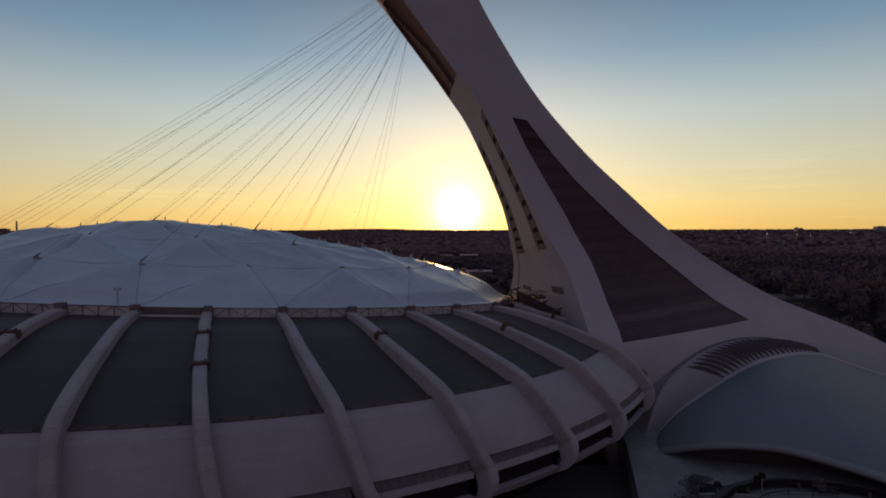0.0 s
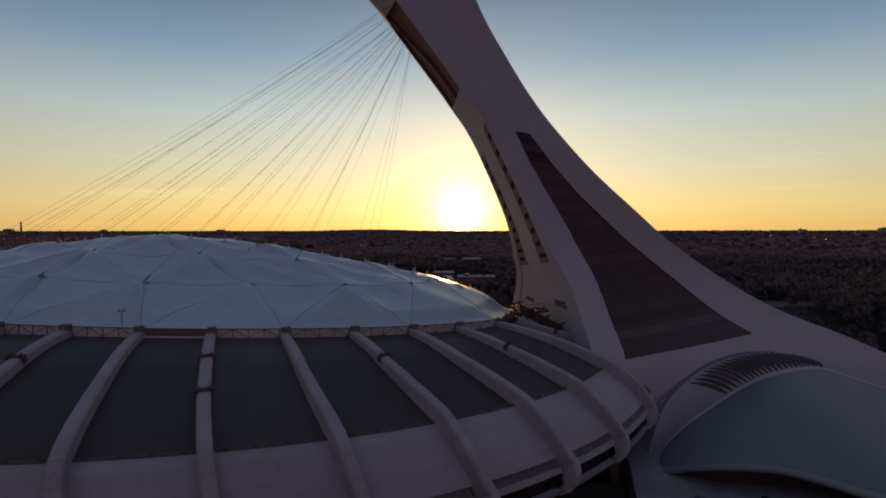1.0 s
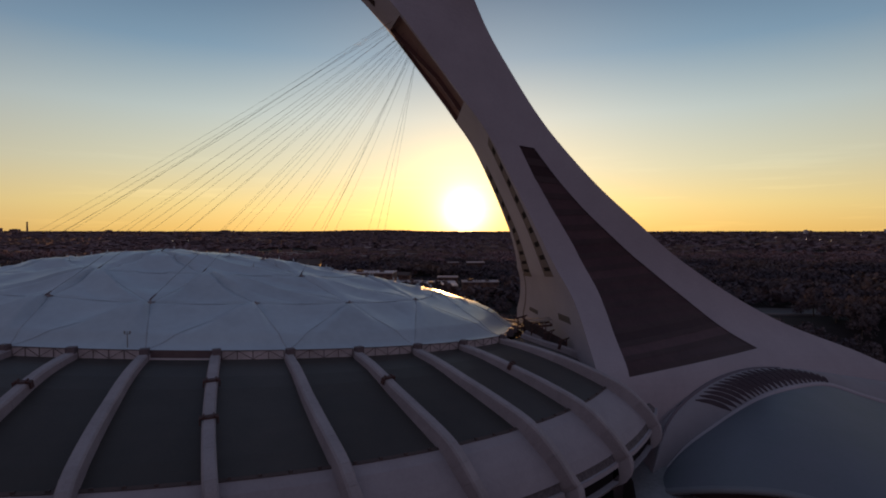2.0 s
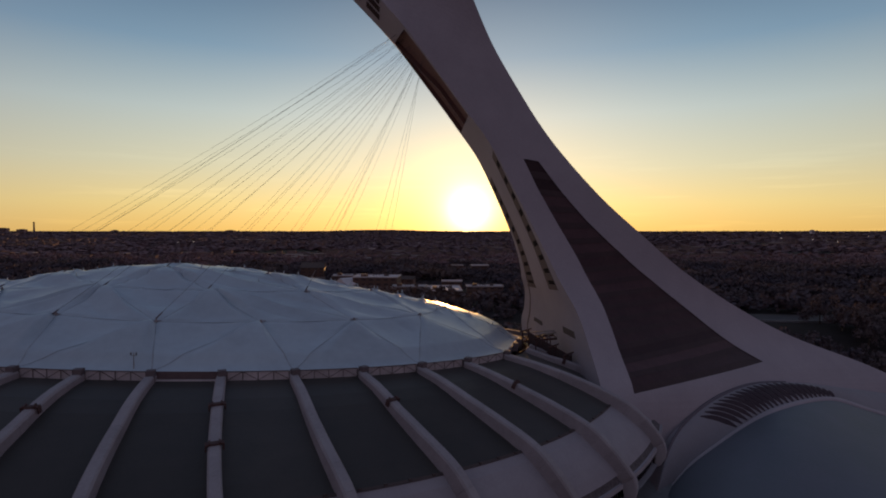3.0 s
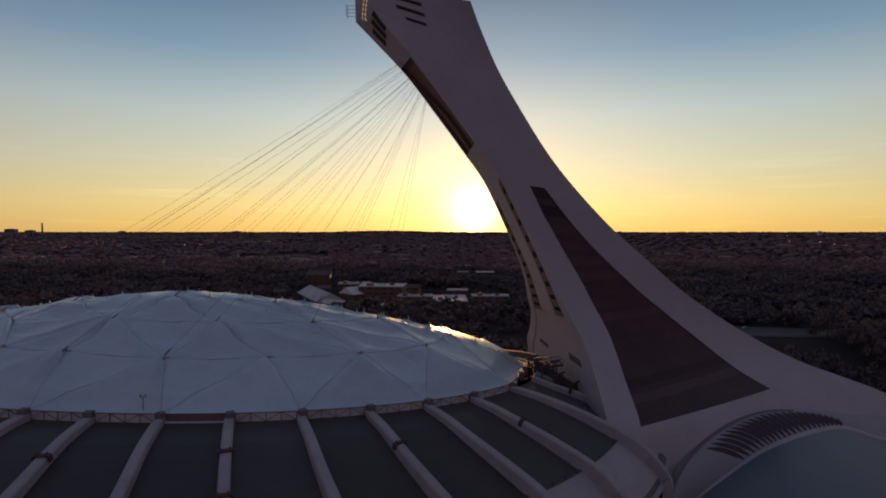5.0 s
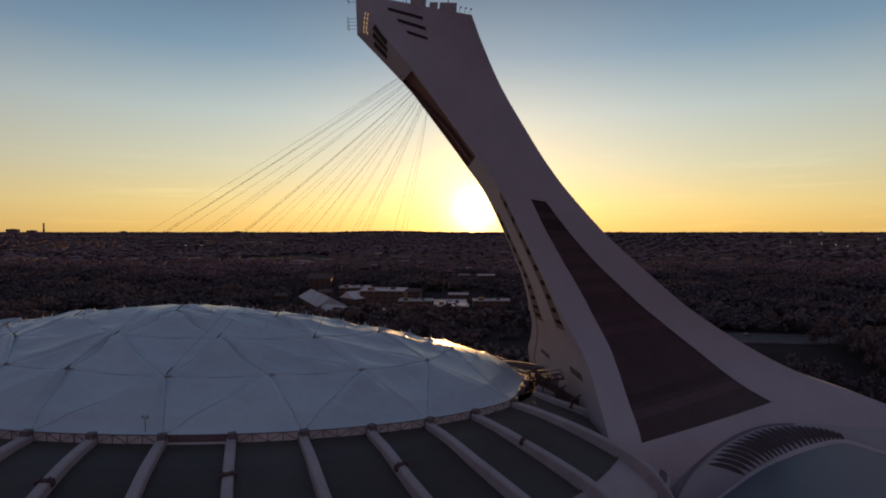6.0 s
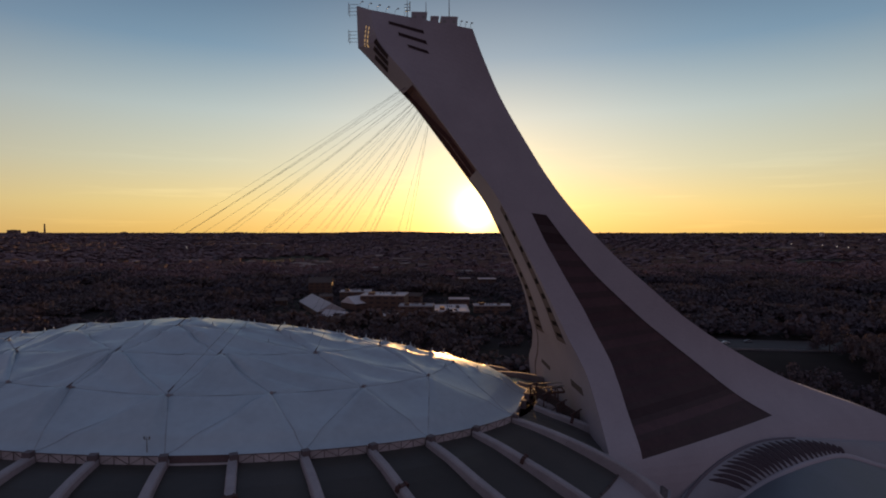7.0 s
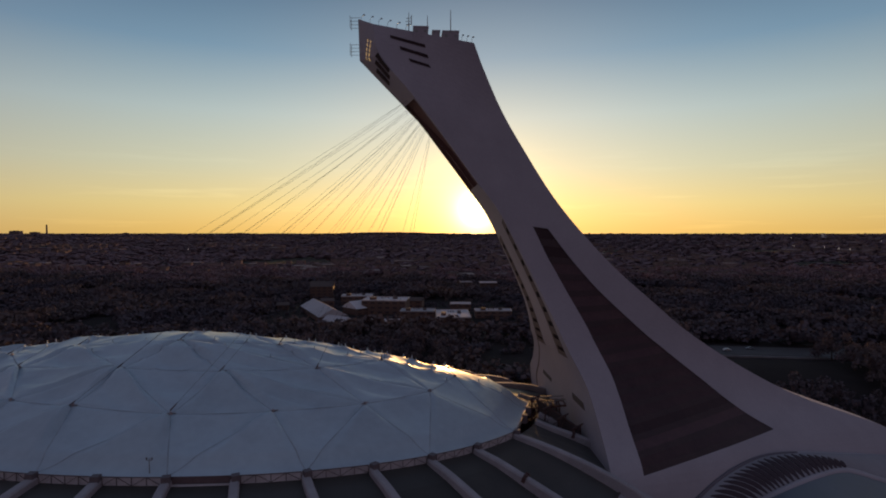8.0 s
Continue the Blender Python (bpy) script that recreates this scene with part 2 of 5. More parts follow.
def box_geo(c, size, axes=None):
    """Vertices and faces of a box round c; axes: three unit vectors."""
    ax = axes or (Vector((1, 0, 0)), Vector((0, 1, 0)), Vector((0, 0, 1)))
    c = Vector(c)
    v = []
    for k in range(8):
        v.append(c + ax[0] * size[0] * (0.5 if k & 1 else -0.5) + ax[1] * size[1] * (0.5 if k & 2 else -0.5) + ax[2] * size[2] * (0.5 if k & 4 else -0.5))
    return v, [(0, 2, 3, 1), (4, 5, 7, 6), (0, 1, 5, 4), (2, 6, 7, 3), (0, 4, 6, 2), (1, 3, 7, 5)]


def beam_geo(a, b, w, h=None, up=Vector((0, 0, 1))):
    """A bar of section w by h from a to b."""
    a, b = Vector(a), Vector(b)
    d = (b - a)
    x = d.normalized()
    y = up.cross(x)
    if y.length < 1e-4:
        y = Vector((0, 1, 0)).cross(x)
    y.normalize()
    z = x.cross(y)
    return box_geo((a + b) / 2, (d.length, w, h or w), (x, y, z))


def tube_geo(points, radius, n=6):
    """A round bar along points."""
    pts = [Vector(p) for p in points]
    v, f = [], []
    for i, p in enumerate(pts):
        d = (pts[min(i + 1, len(pts) - 1)] - pts[max(i - 1, 0)]).normalized()
        s = d.cross(Vector((0, 0, 1)))
        if s.length < 1e-3:
            s = Vector((1, 0, 0))
        s.normalize()
        u = s.cross(d)
        r = radius[i] if isinstance(radius, (list, tuple)) else radius
        for k in range(n):
            a = 2 * math.pi * k / n
            v.append(p + (s * math.cos(a) + u * math.sin(a)) * r)
    for i in range(len(pts) - 1):
        for k in range(n):
            f.append((i * n + k, i * n + (k + 1) % n, (i + 1) * n + (k + 1) % n, (i + 1) * n + k))
    f.append(tuple(range(n)))
    f.append(tuple(range((len(pts) - 1) * n, len(pts) * n))[::-1])
    return v, f


def joined(geos):
    v, f = [], []
    for gv, gf in geos:
        k = len(v)
        v += gv
        f += [tuple(i + k for i in q) for q in gf]
    return v, f


def lerp(a, b, t):
    return a + (b - a) * t


def smooth01(t):
    t = min(max(t, 0.0), 1.0)
    return t * t * (3 - 2 * t)


def table(rows, v):
    """Smooth reading of rows of numbers at the fractional index v (Catmull-Rom)."""
    n = len(rows) - 1
    v = min(max(v, 0.0), n - 1e-6)
    i = int(v)
    t = v - i
    p0, p1, p2, p3 = (rows[max(i - 1, 0)], rows[i], rows[i + 1], rows[min(i + 2, n)])
    return [0.5 * (2 * b + (c - a) * t + (2 * a - 5 * b + 4 * c - d) * t * t + (3 * b - a - 3 * c + d) * t ** 3) for a, b, c, d in zip(p0, p1, p2, p3)]


# ---- plan of the stadium: concentric ovals round one centre, long axis towards the tower ----
CX, CY = -78.0, 165.0
FAR_SQUEEZE = 0.80      # the far half of the oval is flatter


def oval(a, b, deg):
    t = radians(deg)
    if math.sin(t) > 0:
        b *= FAR_SQUEEZE
    r = 1 / math.sqrt((math.cos(t) / a) ** 2 + (math.sin(t) / b) ** 2)
    return CX + r * math.cos(t), CY + r * math.sin(t)


# rows of the shell from the roof ring outwards: half axes, height at x = 0, fall of the height with x
RING_A, RING_B = 100.0, 69.0


def ring_z(x, y):
    """The roof ring lies in a plane that falls gently towards the tower and the far side."""
    return 43.8 - 0.040 * (x - 1.5) - 0.050 * (y - 123.0) - 0.04 * max(0.0, y - CY)


def tip_shift(x, y):
    """How far the tip beside the tower is cut back: the ring ends there in a straight chord and a beak instead of a round."""
    b = RING_B * (FAR_SQUEEZE if y > CY else 1.0)
    if x < -15 or abs(y - CY) >= b:
        return 0.0
    rim = CX + RING_A * math.sqrt(1 - ((y - CY) / b) ** 2)
    limit = lerp(12.6, 19.5, (y - 135.8) / 28.4) if y < 164.2 else 19.5 - 0.5 * (y - 164.2)
    return max(0.0, rim - limit) * min(max((x + 15) / (rim + 15), 0.0), 1.0)


def roof_radius(x, y):
    """0 at the middle of the roof, 1 at its ring."""
    b = RING_B * (FAR_SQUEEZE if y > CY else 1.0)
    return math.hypot((x - CX) / RING_A, (y - CY) / b)


SHELL = [
    (100.0, 69.0, 44.0, -0.062),
    (106.2, 77.3, 42.9, -0.056),
    (112.4, 85.5, 41.2, -0.049),
    (118.6, 93.6, 39.0, -0.042),
    (124.5, 101.5, 36.2, -0.035),
    (128.6, 103.6, 33.6, -0.026),
    (132.4, 105.0, 30.2, -0.015),
    (135.2, 106.1, 26.0, 0.0),
]
GLASS_END = 4


def bend(k, deg):
    """How far the ribs swing aside on their way out, in degrees."""
    c = math.cos(radians(deg))
    return math.sin(radians(2 * deg)) * (1.9 + 1.5 * c * c) * (0.4976 * k - 0.0619 * k * k)


def shell(k, deg, out=0.0):
    """The point of the shell at row k (fractions allowed) in the direction deg; out: metres out along the shell's normal in that upright plane."""
    def at(kk):
        a, b, z, s = table(SHELL, kk)
        x, y = oval(a, b, deg + bend(kk, deg))
        tilt = max(0.0, 1 - kk / 7)
        # the last bays before the tower lie lower
        dip = smooth01((17 - abs(deg)) / 9) * float(np.interp(kk, (0, 1, 3, 5, 7), (0.4, 1.8, 3.0, 2.6, 1.0))) * (1 + 0.5 * smooth01((9 - abs(deg)) / 5))
        height = lerp(z + s * x, ring_z(x, y) - 0.1 + z - 44.0, tilt) if y > CY else lerp(z + s * x, ring_z(x, y) + z - 44.1, max(0.0, 1 - kk / 2))
        return Vector((x, y, height - dip))
    p = at(k)
    if out:
        e = 0.05
        lo, hi = max(k - e, 0), min(k + e, len(SHELL) - 1)
        d = (at(hi) - at(lo)).normalized()
        radial = Vector((math.cos(radians(deg)), math.sin(radians(deg)), 0))
        n = Vector((0, 0, 1)) * d.dot(radial) - radial * d.z
        p = p + n.normalized() * out
    return p


NEAR_RIBS = [-91.5, -81.8, -71.8, -62.3, -52.7, -43.5, -35.0, -27.2, -18.1, -9.0, -4.4]
LEFT_RIBS = [-171.5, -163.0, -155.0, -147.0, -138.5, -129.5, -120.0, -110.5, -101.0]
RIBS = LEFT_RIBS + NEAR_RIBS + [-d for d in reversed(NEAR_RIBS[:-1])] + [-d for d in reversed(LEFT_RIBS)] + [180.0]

# ---- stadium ----
stadium = tagged(new("stadium"), "oval concrete stadium with curved ribs and dark glazed roof panels", "stadium")
stadium.location = (CX, CY, 0)


def under(ob, parent):
    """Hangs a part that was built in place under a thing that stands elsewhere."""
    ob.matrix_parent_inverse = Matrix.Translation(parent.location).inverted()
    return ob


def spart(name, geo, mat, label="", smooth=False):
    ob = piece(name, geo[0], geo[1], mat, stadium, label, smooth)
    return under(ob, stadium)


def rib_geo(deg):
    """A curved console: chamfered bar along the shell, ending in a deep hooked tip."""
    rows = []
    n = 30
    for i in range(n + 1):
        k = 7.0 * i / n
        p = shell(k, deg)
        top = lerp(1.3, 2.7, smooth01(k / 5)) if k < 5 else lerp(2.7, 2.0, (k - 5) / 2)
        q = shell(k, deg, top)
        w = lerp(0.9, 1.02, k / 7)
        rows.append((shell(k, deg, -1.2), q, w))
    # the hooked tip below the shell
    radial = Vector((math.cos(radians(deg)), math.sin(radians(deg)), 0))
    p, q, w = rows[-1]
    for drop, back_in, back_out in ((1.0, -0.45, -0.45), (2.2, -0.65, -0.65), (3.8, -0.4, -0.4), (5.2, 0.5, 0.5), (6.1, 1.9, 2.0)):
        rows.append((p - radial * back_in - Vector((0, 0, drop * 0.9)), q - radial * back_out - Vector((0, 0, drop)), w))
    tang = Vector((-math.sin(radians(deg)), math.cos(radians(deg)), 0))
    v, f = [], []
    for base, top, w in rows:
        d = (top - base)
        c = 0.32 / max(d.length, 0.4)
        v += [base - tang * w, base + d * (1 - c) - tang * w, top - tang * w * 0.72, top + tang * w * 0.72, base + d * (1 - c) + tang * w, base + tang * w]
    # precast segments with narrow open joints between them
    cuts = list(range(0, n + 1, 3)) + [len(rows) - 1]
    out = []
    for a, b in zip(cuts, cuts[1:]):
        sv = [p.copy() for p in v[a * 6:(b + 1) * 6]]
        step = v[(a + 1) * 6] - v[a * 6]
        gap = step.normalized() * 0.03
        for j in range(6):
            sv[j] += gap
        m = (b - a) * 6
        sf = [(i * 6 + j, i * 6 + j + 6, i * 6 + (j + 1) % 6 + 6, i * 6 + (j + 1) % 6) for i in range(b - a) for j in range(6)]
        sf += [tuple(range(6)), tuple(range(m, m + 6))[::-1]]
        out.append((sv, sf))
    return joined(out)


def strip_geo(k0, k1, d0, d1, out, nk=8, nd=4, thick=0.3):
    """A curved plate of the shell between two rows and two directions."""
    v, f = [], []
    for o in (out, out - thick):
        for i in range(nk + 1):
            for j in range(nd + 1):
                v.append(shell(lerp(k0, k1, i / nk), lerp(d0, d1, j / nd), o))
    w = nd + 1
    size = (nk + 1) * w
    for i in range(nk):
        for j in range(nd):
            a = i * w + j
            f.append((a, a + w, a + w + 1, a + 1))
            f.append((a + size, a + 1 + size, a + w + 1 + size, a + w + size))
    for i in range(nk):
        for a in (i * w, i * w + nd):
            f.append((a, a + w, a + w + size, a + size))
    for j in range(nd):
        for a in (j, nk * w + j):
            f.append((a, a + 1, a + 1 + size, a + size))
    return v, f


def wall_geo(a0, b0, z0, a1, b1, z1, d0, d1, s0=0.0, s1=0.0, nd=4, thick=0.6):
    """A plate between two ovals at two heights."""
    v, f = [], []
    for t in (0.0, thick):
        for i in range(2):
            for j in range(nd + 1):
                deg = lerp(d0, d1, j / nd)
                x, y = oval((a0, a1)[i] - t, (b0, b1)[i] - t, deg)
                v.append(Vector((x, y, (z0, z1)[i] + (s0, s1)[i] * x)))
    w = nd + 1
    for j in range(nd):
        f.append((j, j + 1, j + w + 1, j + w))
        f.append((2 * w + j, 3 * w + j, 3 * w + j + 1, 2 * w + j + 1))
        f.append((w + j, w + j + 1, 3 * w + j + 1, 3 * w + j))
        f.append((j, 2 * w + j, 2 * w + j + 1, j + 1))
    f.append((0, w, 3 * w, 2 * w))
    f.append((nd, 2 * w + nd, 3 * w + nd, w + nd))
    return v, f


BAND_H = 1.65          # height of the technical ring
CROWN_BASE = 2.45      # height over the ring from which the crown rises
M_LOUVRE = material("grille_mesh", (0.15, 0.125, 0.135), 0.8, dark=(0.05, 0.042, 0.046), scale=1.2, fine=5.0, amount=1.0)


def ring_wall_geo(d0, d1):
    v, f = wall_geo(RING_A, RING_B, -0.3, RING_A + 0.2, RING_B + 0.2, BAND_H, d0, d1, nd=4, thick=0.4)
    return [Vector((p.x - tip_shift(p.x, p.y), p.y, p.z + ring_z(p.x, p.y))) for p in v], f


def ring_rail_geo(d0, d1):
    v, f = wall_geo(RING_A + 0.5, RING_B + 0.5, -0.1, RING_A + 0.5, RING_B + 0.5, 0.22, d0, d1, nd=4, thick=0.3)
    return [Vector((p.x, p.y, p.z + ring_z(p.x, p.y))) for p in v], f


for i, deg in enumerate(RIBS):
    nxt = RIBS[(i + 1) % len(RIBS)] + (360 if i == len(RIBS) - 1 else 0)
    spart("rib", rib_geo(deg), M_RIB)
    g0, g1 = deg + 0.30, nxt - 0.30
    spart("glazed_panel", strip_geo(0.0, GLASS_END - 0.05, g0, g1, 0.0, 8, 4), M_GLASS, "dark tinted roof glazing")
    spart("gutter", strip_geo(GLASS_END - 0.05, GLASS_END + 0.04, g0, g1, 0.3, 1, 6, 0.6), M_GUTTER, "dark weathered gutter edge")
    spart("concrete_panel", strip_geo(GLASS_END + 0.04, 6.52, g0, g1, 0.12, 6, 5, 0.5), M_PANEL, "smooth grey precast panel")
    if -130 < deg < 10:
        for j in range(4):
            d = lerp(g0, g1, (j + 0.5) / 4)
            rad = Vector((math.cos(radians(d)), math.sin(radians(d)), 0))
            tan = Vector((-rad.y, rad.x, 0))
            spart("gutter_bracket", box_geo(shell(GLASS_END - 0.02, d, 0.35), (0.5, 0.35, 0.35), (tan, rad, Vector((0, 0, 1)))), M_GUTTER)
    # louvre strip, beam, opening, sill beam
    b0, b1 = deg + bend(6.5, deg) + 0.62, nxt + bend(6.5, nxt) - 0.62
    lift = 1.0 if -19 < deg < 0 else 0.0      # the bays beside the tower sit higher
    spart("louvre_strip", wall_geo(134.9, 105.95, 26.3 + lift, 133.6, 105.1, 28.2 + 0.5 * lift, b0, b1, nd=3), M_LOUVRE, "dark grille under the shell")
    spart("beam", wall_geo(135.6, 106.6, 25.45 + lift, 135.4, 106.5, 26.3 + lift, b0, b1, nd=3, thick=1.6), M_PANEL)
    # near-black panel that stands for the shade inside the opening
    spart("opening", wall_geo(134.5, 105.5, 22.4 + lift, 134.5, 105.5, 25.5 + lift, b0, b1, nd=3), M_DARK, "recessed near-black panel for the shade inside an opening")
    spart("sill_beam", wall_geo(134.6, 105.6, 21.0 + 0.8 * lift, 135.8, 106.8, 22.6 + lift, b0, b1, nd=3, thick=1.6), M_PANEL)
    spart("soffit", wall_geo(124.0, 95.0, 15.0, 133.6, 104.6, 21.2 + 0.8 * lift, b0, b1, nd=3), M_PANEL)
    # the wall's near-black colour holds the shade under the shell
    spart("base_wall", wall_geo(122.0, 93.0, -1.0, 122.0, 93.0, 16.0, deg, nxt, nd=3), M_DARK, "concourse wall with its shade put into a near-black colour")
    # technical ring round the membrane roof
    special = abs(deg + 71.8) < 0.1
    bay = spart("ring_panel", ring_wall_geo(deg + 0.45, nxt - 0.45), M_MESH if special else M_BAND,
                "dark red mesh panel" if special else "")
    if special:
        piece("bottom_chord", *ring_rail_geo(deg + 0.5, nxt - 0.5), M_BAND, bay, "pale chord under the mesh panel")
    def on_ring(d, up):
        x, y = oval(RING_A + 0.35, RING_B + 0.35, d)
        return Vector((x - tip_shift(x, y), y, ring_z(x, y) + up))
    for j in range(0 if special else 5):
        d = lerp(deg + 0.7, nxt - 0.7, j / 4)
        piece("post", *beam_geo(on_ring(d, 0), on_ring(d, BAND_H), 0.12), M_TRUSS, bay)
        if j < 4:
            d2 = lerp(deg + 0.7, nxt - 0.7, (j + 1) / 4)
            piece("diagonal", *beam_geo(on_ring(d, BAND_H * (j % 2)), on_ring(d2, BAND_H * (1 - j % 2)), 0.10), M_TRUSS, bay)
            piece("chord", *beam_geo(on_ring(d, BAND_H), on_ring(d2, BAND_H), 0.16), M_TRUSS, bay)
    # bearing block where the rib carries the ring
    x, y = oval(RING_A + 0.8, RING_B + 0.8, deg)
    rad = Vector((math.cos(radians(deg)), math.sin(radians(deg)), 0))
    tan = Vector((-rad.y, rad.x, 0))
    spart("bearing", box_geo((x - tip_shift(x, y), y, ring_z(x, y) + 0.9), (1.4, 1.5, 2.3), (rad, tan, Vector((0, 0, 1)))), M_BEARING, "dark bearing block")


def clamp_geo(deg, k):
    """A steel yoke across a rib: two cheeks and a cap with end plates."""
    base, top = shell(k, deg), shell(k, deg, lerp(1.3, 2.7, smooth01(k / 5)) + 0.15)
    up = (top - base).normalized()
    tan = Vector((-math.sin(radians(deg)), math.cos(radians(deg)), 0))
    along = tan.cross(up)
    geos = [box_geo(top - up * 0.0, (2.4, 0.3, 0.7), (tan, up, along))]
    for sgn in (-1, 1):
        geos.append(box_geo(top + tan * sgn * 1.24 - up * 0.5, (0.2, 1.2, 0.8), (tan, up, along)))
        geos.append(box_geo(top + tan * sgn * 0.7 + up * 0.25, (0.25, 0.3, 0.8), (tan, up, along)))
    return joined(geos)


for deg, k in ((-81.8, 1.6), (-62.3, 1.5), (-62.3, 2.75), (-43.5, 1.75), (-27.2, 1.95), (-9.0, 1.6), (-101.0, 1.6)):
    spart("rib_clamp", clamp_geo(deg, k), M_RUST, "dark red steel clamp over the rib")

# ---- membrane roof ----
roof = tagged(new("membrane_roof"), "white tensioned membrane roof with triangular panels and peaks", "roof")
roof.location = (CX, CY, 46)


# the crown of the roof: y of its top, height over the ring, curve, roundness of the top, fall behind it, skew and swell along the long axis
CROWN = (152.45, 17.58, 1.247, 0.004, 0.040, 0.168, 0.386)


def roof_gauge(x, y):
    """0 at the crown, 1 on the roof's rim, even along each ray between them."""
    dx, dy, o = x - CX, y - CROWN[0], CROWN[0] - CY
    for b, near in ((RING_B, True), (RING_B * FAR_SQUEEZE, False)):
        qa = (dx / RING_A) ** 2 + (dy / b) ** 2 + 1e-12
        qb, qc = 2 * o * dy / b ** 2, (o / b) ** 2 - 1
        t = (-qb + math.sqrt(max(qb * qb - 4 * qa * qc, 0.0))) / (2 * qa)
        if (CROWN[0] + dy * t <= CY + 1e-6) == near:
            return 1 / t
    return 1 / t


def roof_z(x, y):
    g = roof_gauge(x, y)
    r = min(math.sqrt(g * g + CROWN[3]) - CROWN[3] / 2, 1.0)
    u = (x - CX) / RING_A
    h = CROWN[1] * (1 - r ** CROWN[2]) * (1 + CROWN[5] * u + CROWN[6] * u * u)
    # the ridge that runs from the crown to the tip beside the tower
    along = min(max((u - 0.4) / 0.2, 0.0), 1.0) * min(max((1 - g) / 0.12, 0.0), 1.0)
    h += along * (1.8 * max(0.0, (u - 0.35) / 0.4 if u < 0.75 else 1.0) * math.exp(-((y - (153.0 + 11.0 * min(max(u - 0.4, 0.0) / 0.32, 1.0))) / 17.0) ** 2) - 0.15)
    return ring_z(x, y) + CROWN_BASE + h - CROWN[4] * max(0.0, y - CROWN[0] - 8) * min(max((1 - g) / 0.3, 0.0), 1.0)


def roof_node(r, phi):
    x, y = CX + RING_A * r * math.cos(radians(phi)), CY + RING_B * (FAR_SQUEEZE if math.sin(radians(phi)) > 0 else 1.0) * r * math.sin(radians(phi))
    return Vector((x, y, roof_z(x, y)))


def ellipse_angle(deg):
    return math.degrees(math.atan2(math.sin(radians(deg)) / (RING_B * (FAR_SQUEEZE if math.sin(radians(deg)) > 0 else 1.0)), math.cos(radians(deg)) / RING_A))


rim_dirs = [ellipse_angle(d) for d in RIBS[1::2]]
rings = [
    [(1.0, p) for p in rim_dirs],
    [(float(np.interp(p, (-137, -104, -91, -77, 0, 40), (0.755, 0.75, 0.748, 0.775, 0.78, 0.755))), p + float(np.interp(p, (-137, -119, -104, -91, -77, -62, -45, -25, 0, 30), (0, -2, -3.5, -4.6, -1.7, -0.6, -0.4, -2.0, -5.0, 0)))) for p in rim_dirs],
    [(float(np.interp(p, (-148, -122, -96, -70, -45, -19, 30), (0.56, 0.592, 0.525, 0.54, 0.55, 0.565, 0.535))), p + float(np.interp(p, (-148, -122, -96.5, -70.8, -45.1, -19.4, 30), (0, -3.6, -0.5, 0.7, 1.2, 2.6, 0)))) for p in (-96.5 + 360 / 14 * (k - (14 if k > 10 else 0)) for k in range(14))],
    [({0: 0.305, 7: 0.41}.get(k, 0.34), -89.0 + 45 * k + (3.5 if k == 1 else 0)) for k in range(8)],
    [(0.0, 0.0)],
]
triangles = []
for a, b in zip(rings, rings[1:]):
    if len(b) == 1:
        for i in range(len(a)):
            triangles.append((a[i], a[(i + 1) % len(a)], b[0]))
        continue
    if len(a) == len(b):
        for i in range(len(a)):
            j = (i + 1) % len(a)
            triangles.append((a[i], a[j], b[j]))
            triangles.append((a[i], b[j], b[i]))
        continue
    # stitch two rings of different counts
    aa = sorted(((p + 360) % 360, r) for r, p in a)
    bb = sorted(((p + 360) % 360, r) for r, p in b)
    i = j = 0
    while i < len(aa) or j < len(bb):
        na = aa[i % len(aa)][0] + 360 * (i // len(aa)), aa[(i + 1) % len(aa)][0] + 360 * ((i + 1) // len(aa))
        nb = bb[j % len(bb)][0] + 360 * (j // len(bb)), bb[(j + 1) % len(bb)][0] + 360 * ((j + 1) // len(bb))
        pa, pb = (aa[i % len(aa)][1], na[0]), (bb[j % len(bb)][1], nb[0])
        if j >= len(bb) or (i < len(aa) and na[1] < nb[1]):
            triangles.append((pa, (aa[(i + 1) % len(aa)][1], na[1]), pb))
            i += 1
        else:
            triangles.append((pa, (bb[(j + 1) % len(bb)][1], nb[1]), pb))
            j += 1


FAN = 1.8      # height of the folds below the peaks
PINCH = 0.45      # height of the cloth beside the seams at the other corners


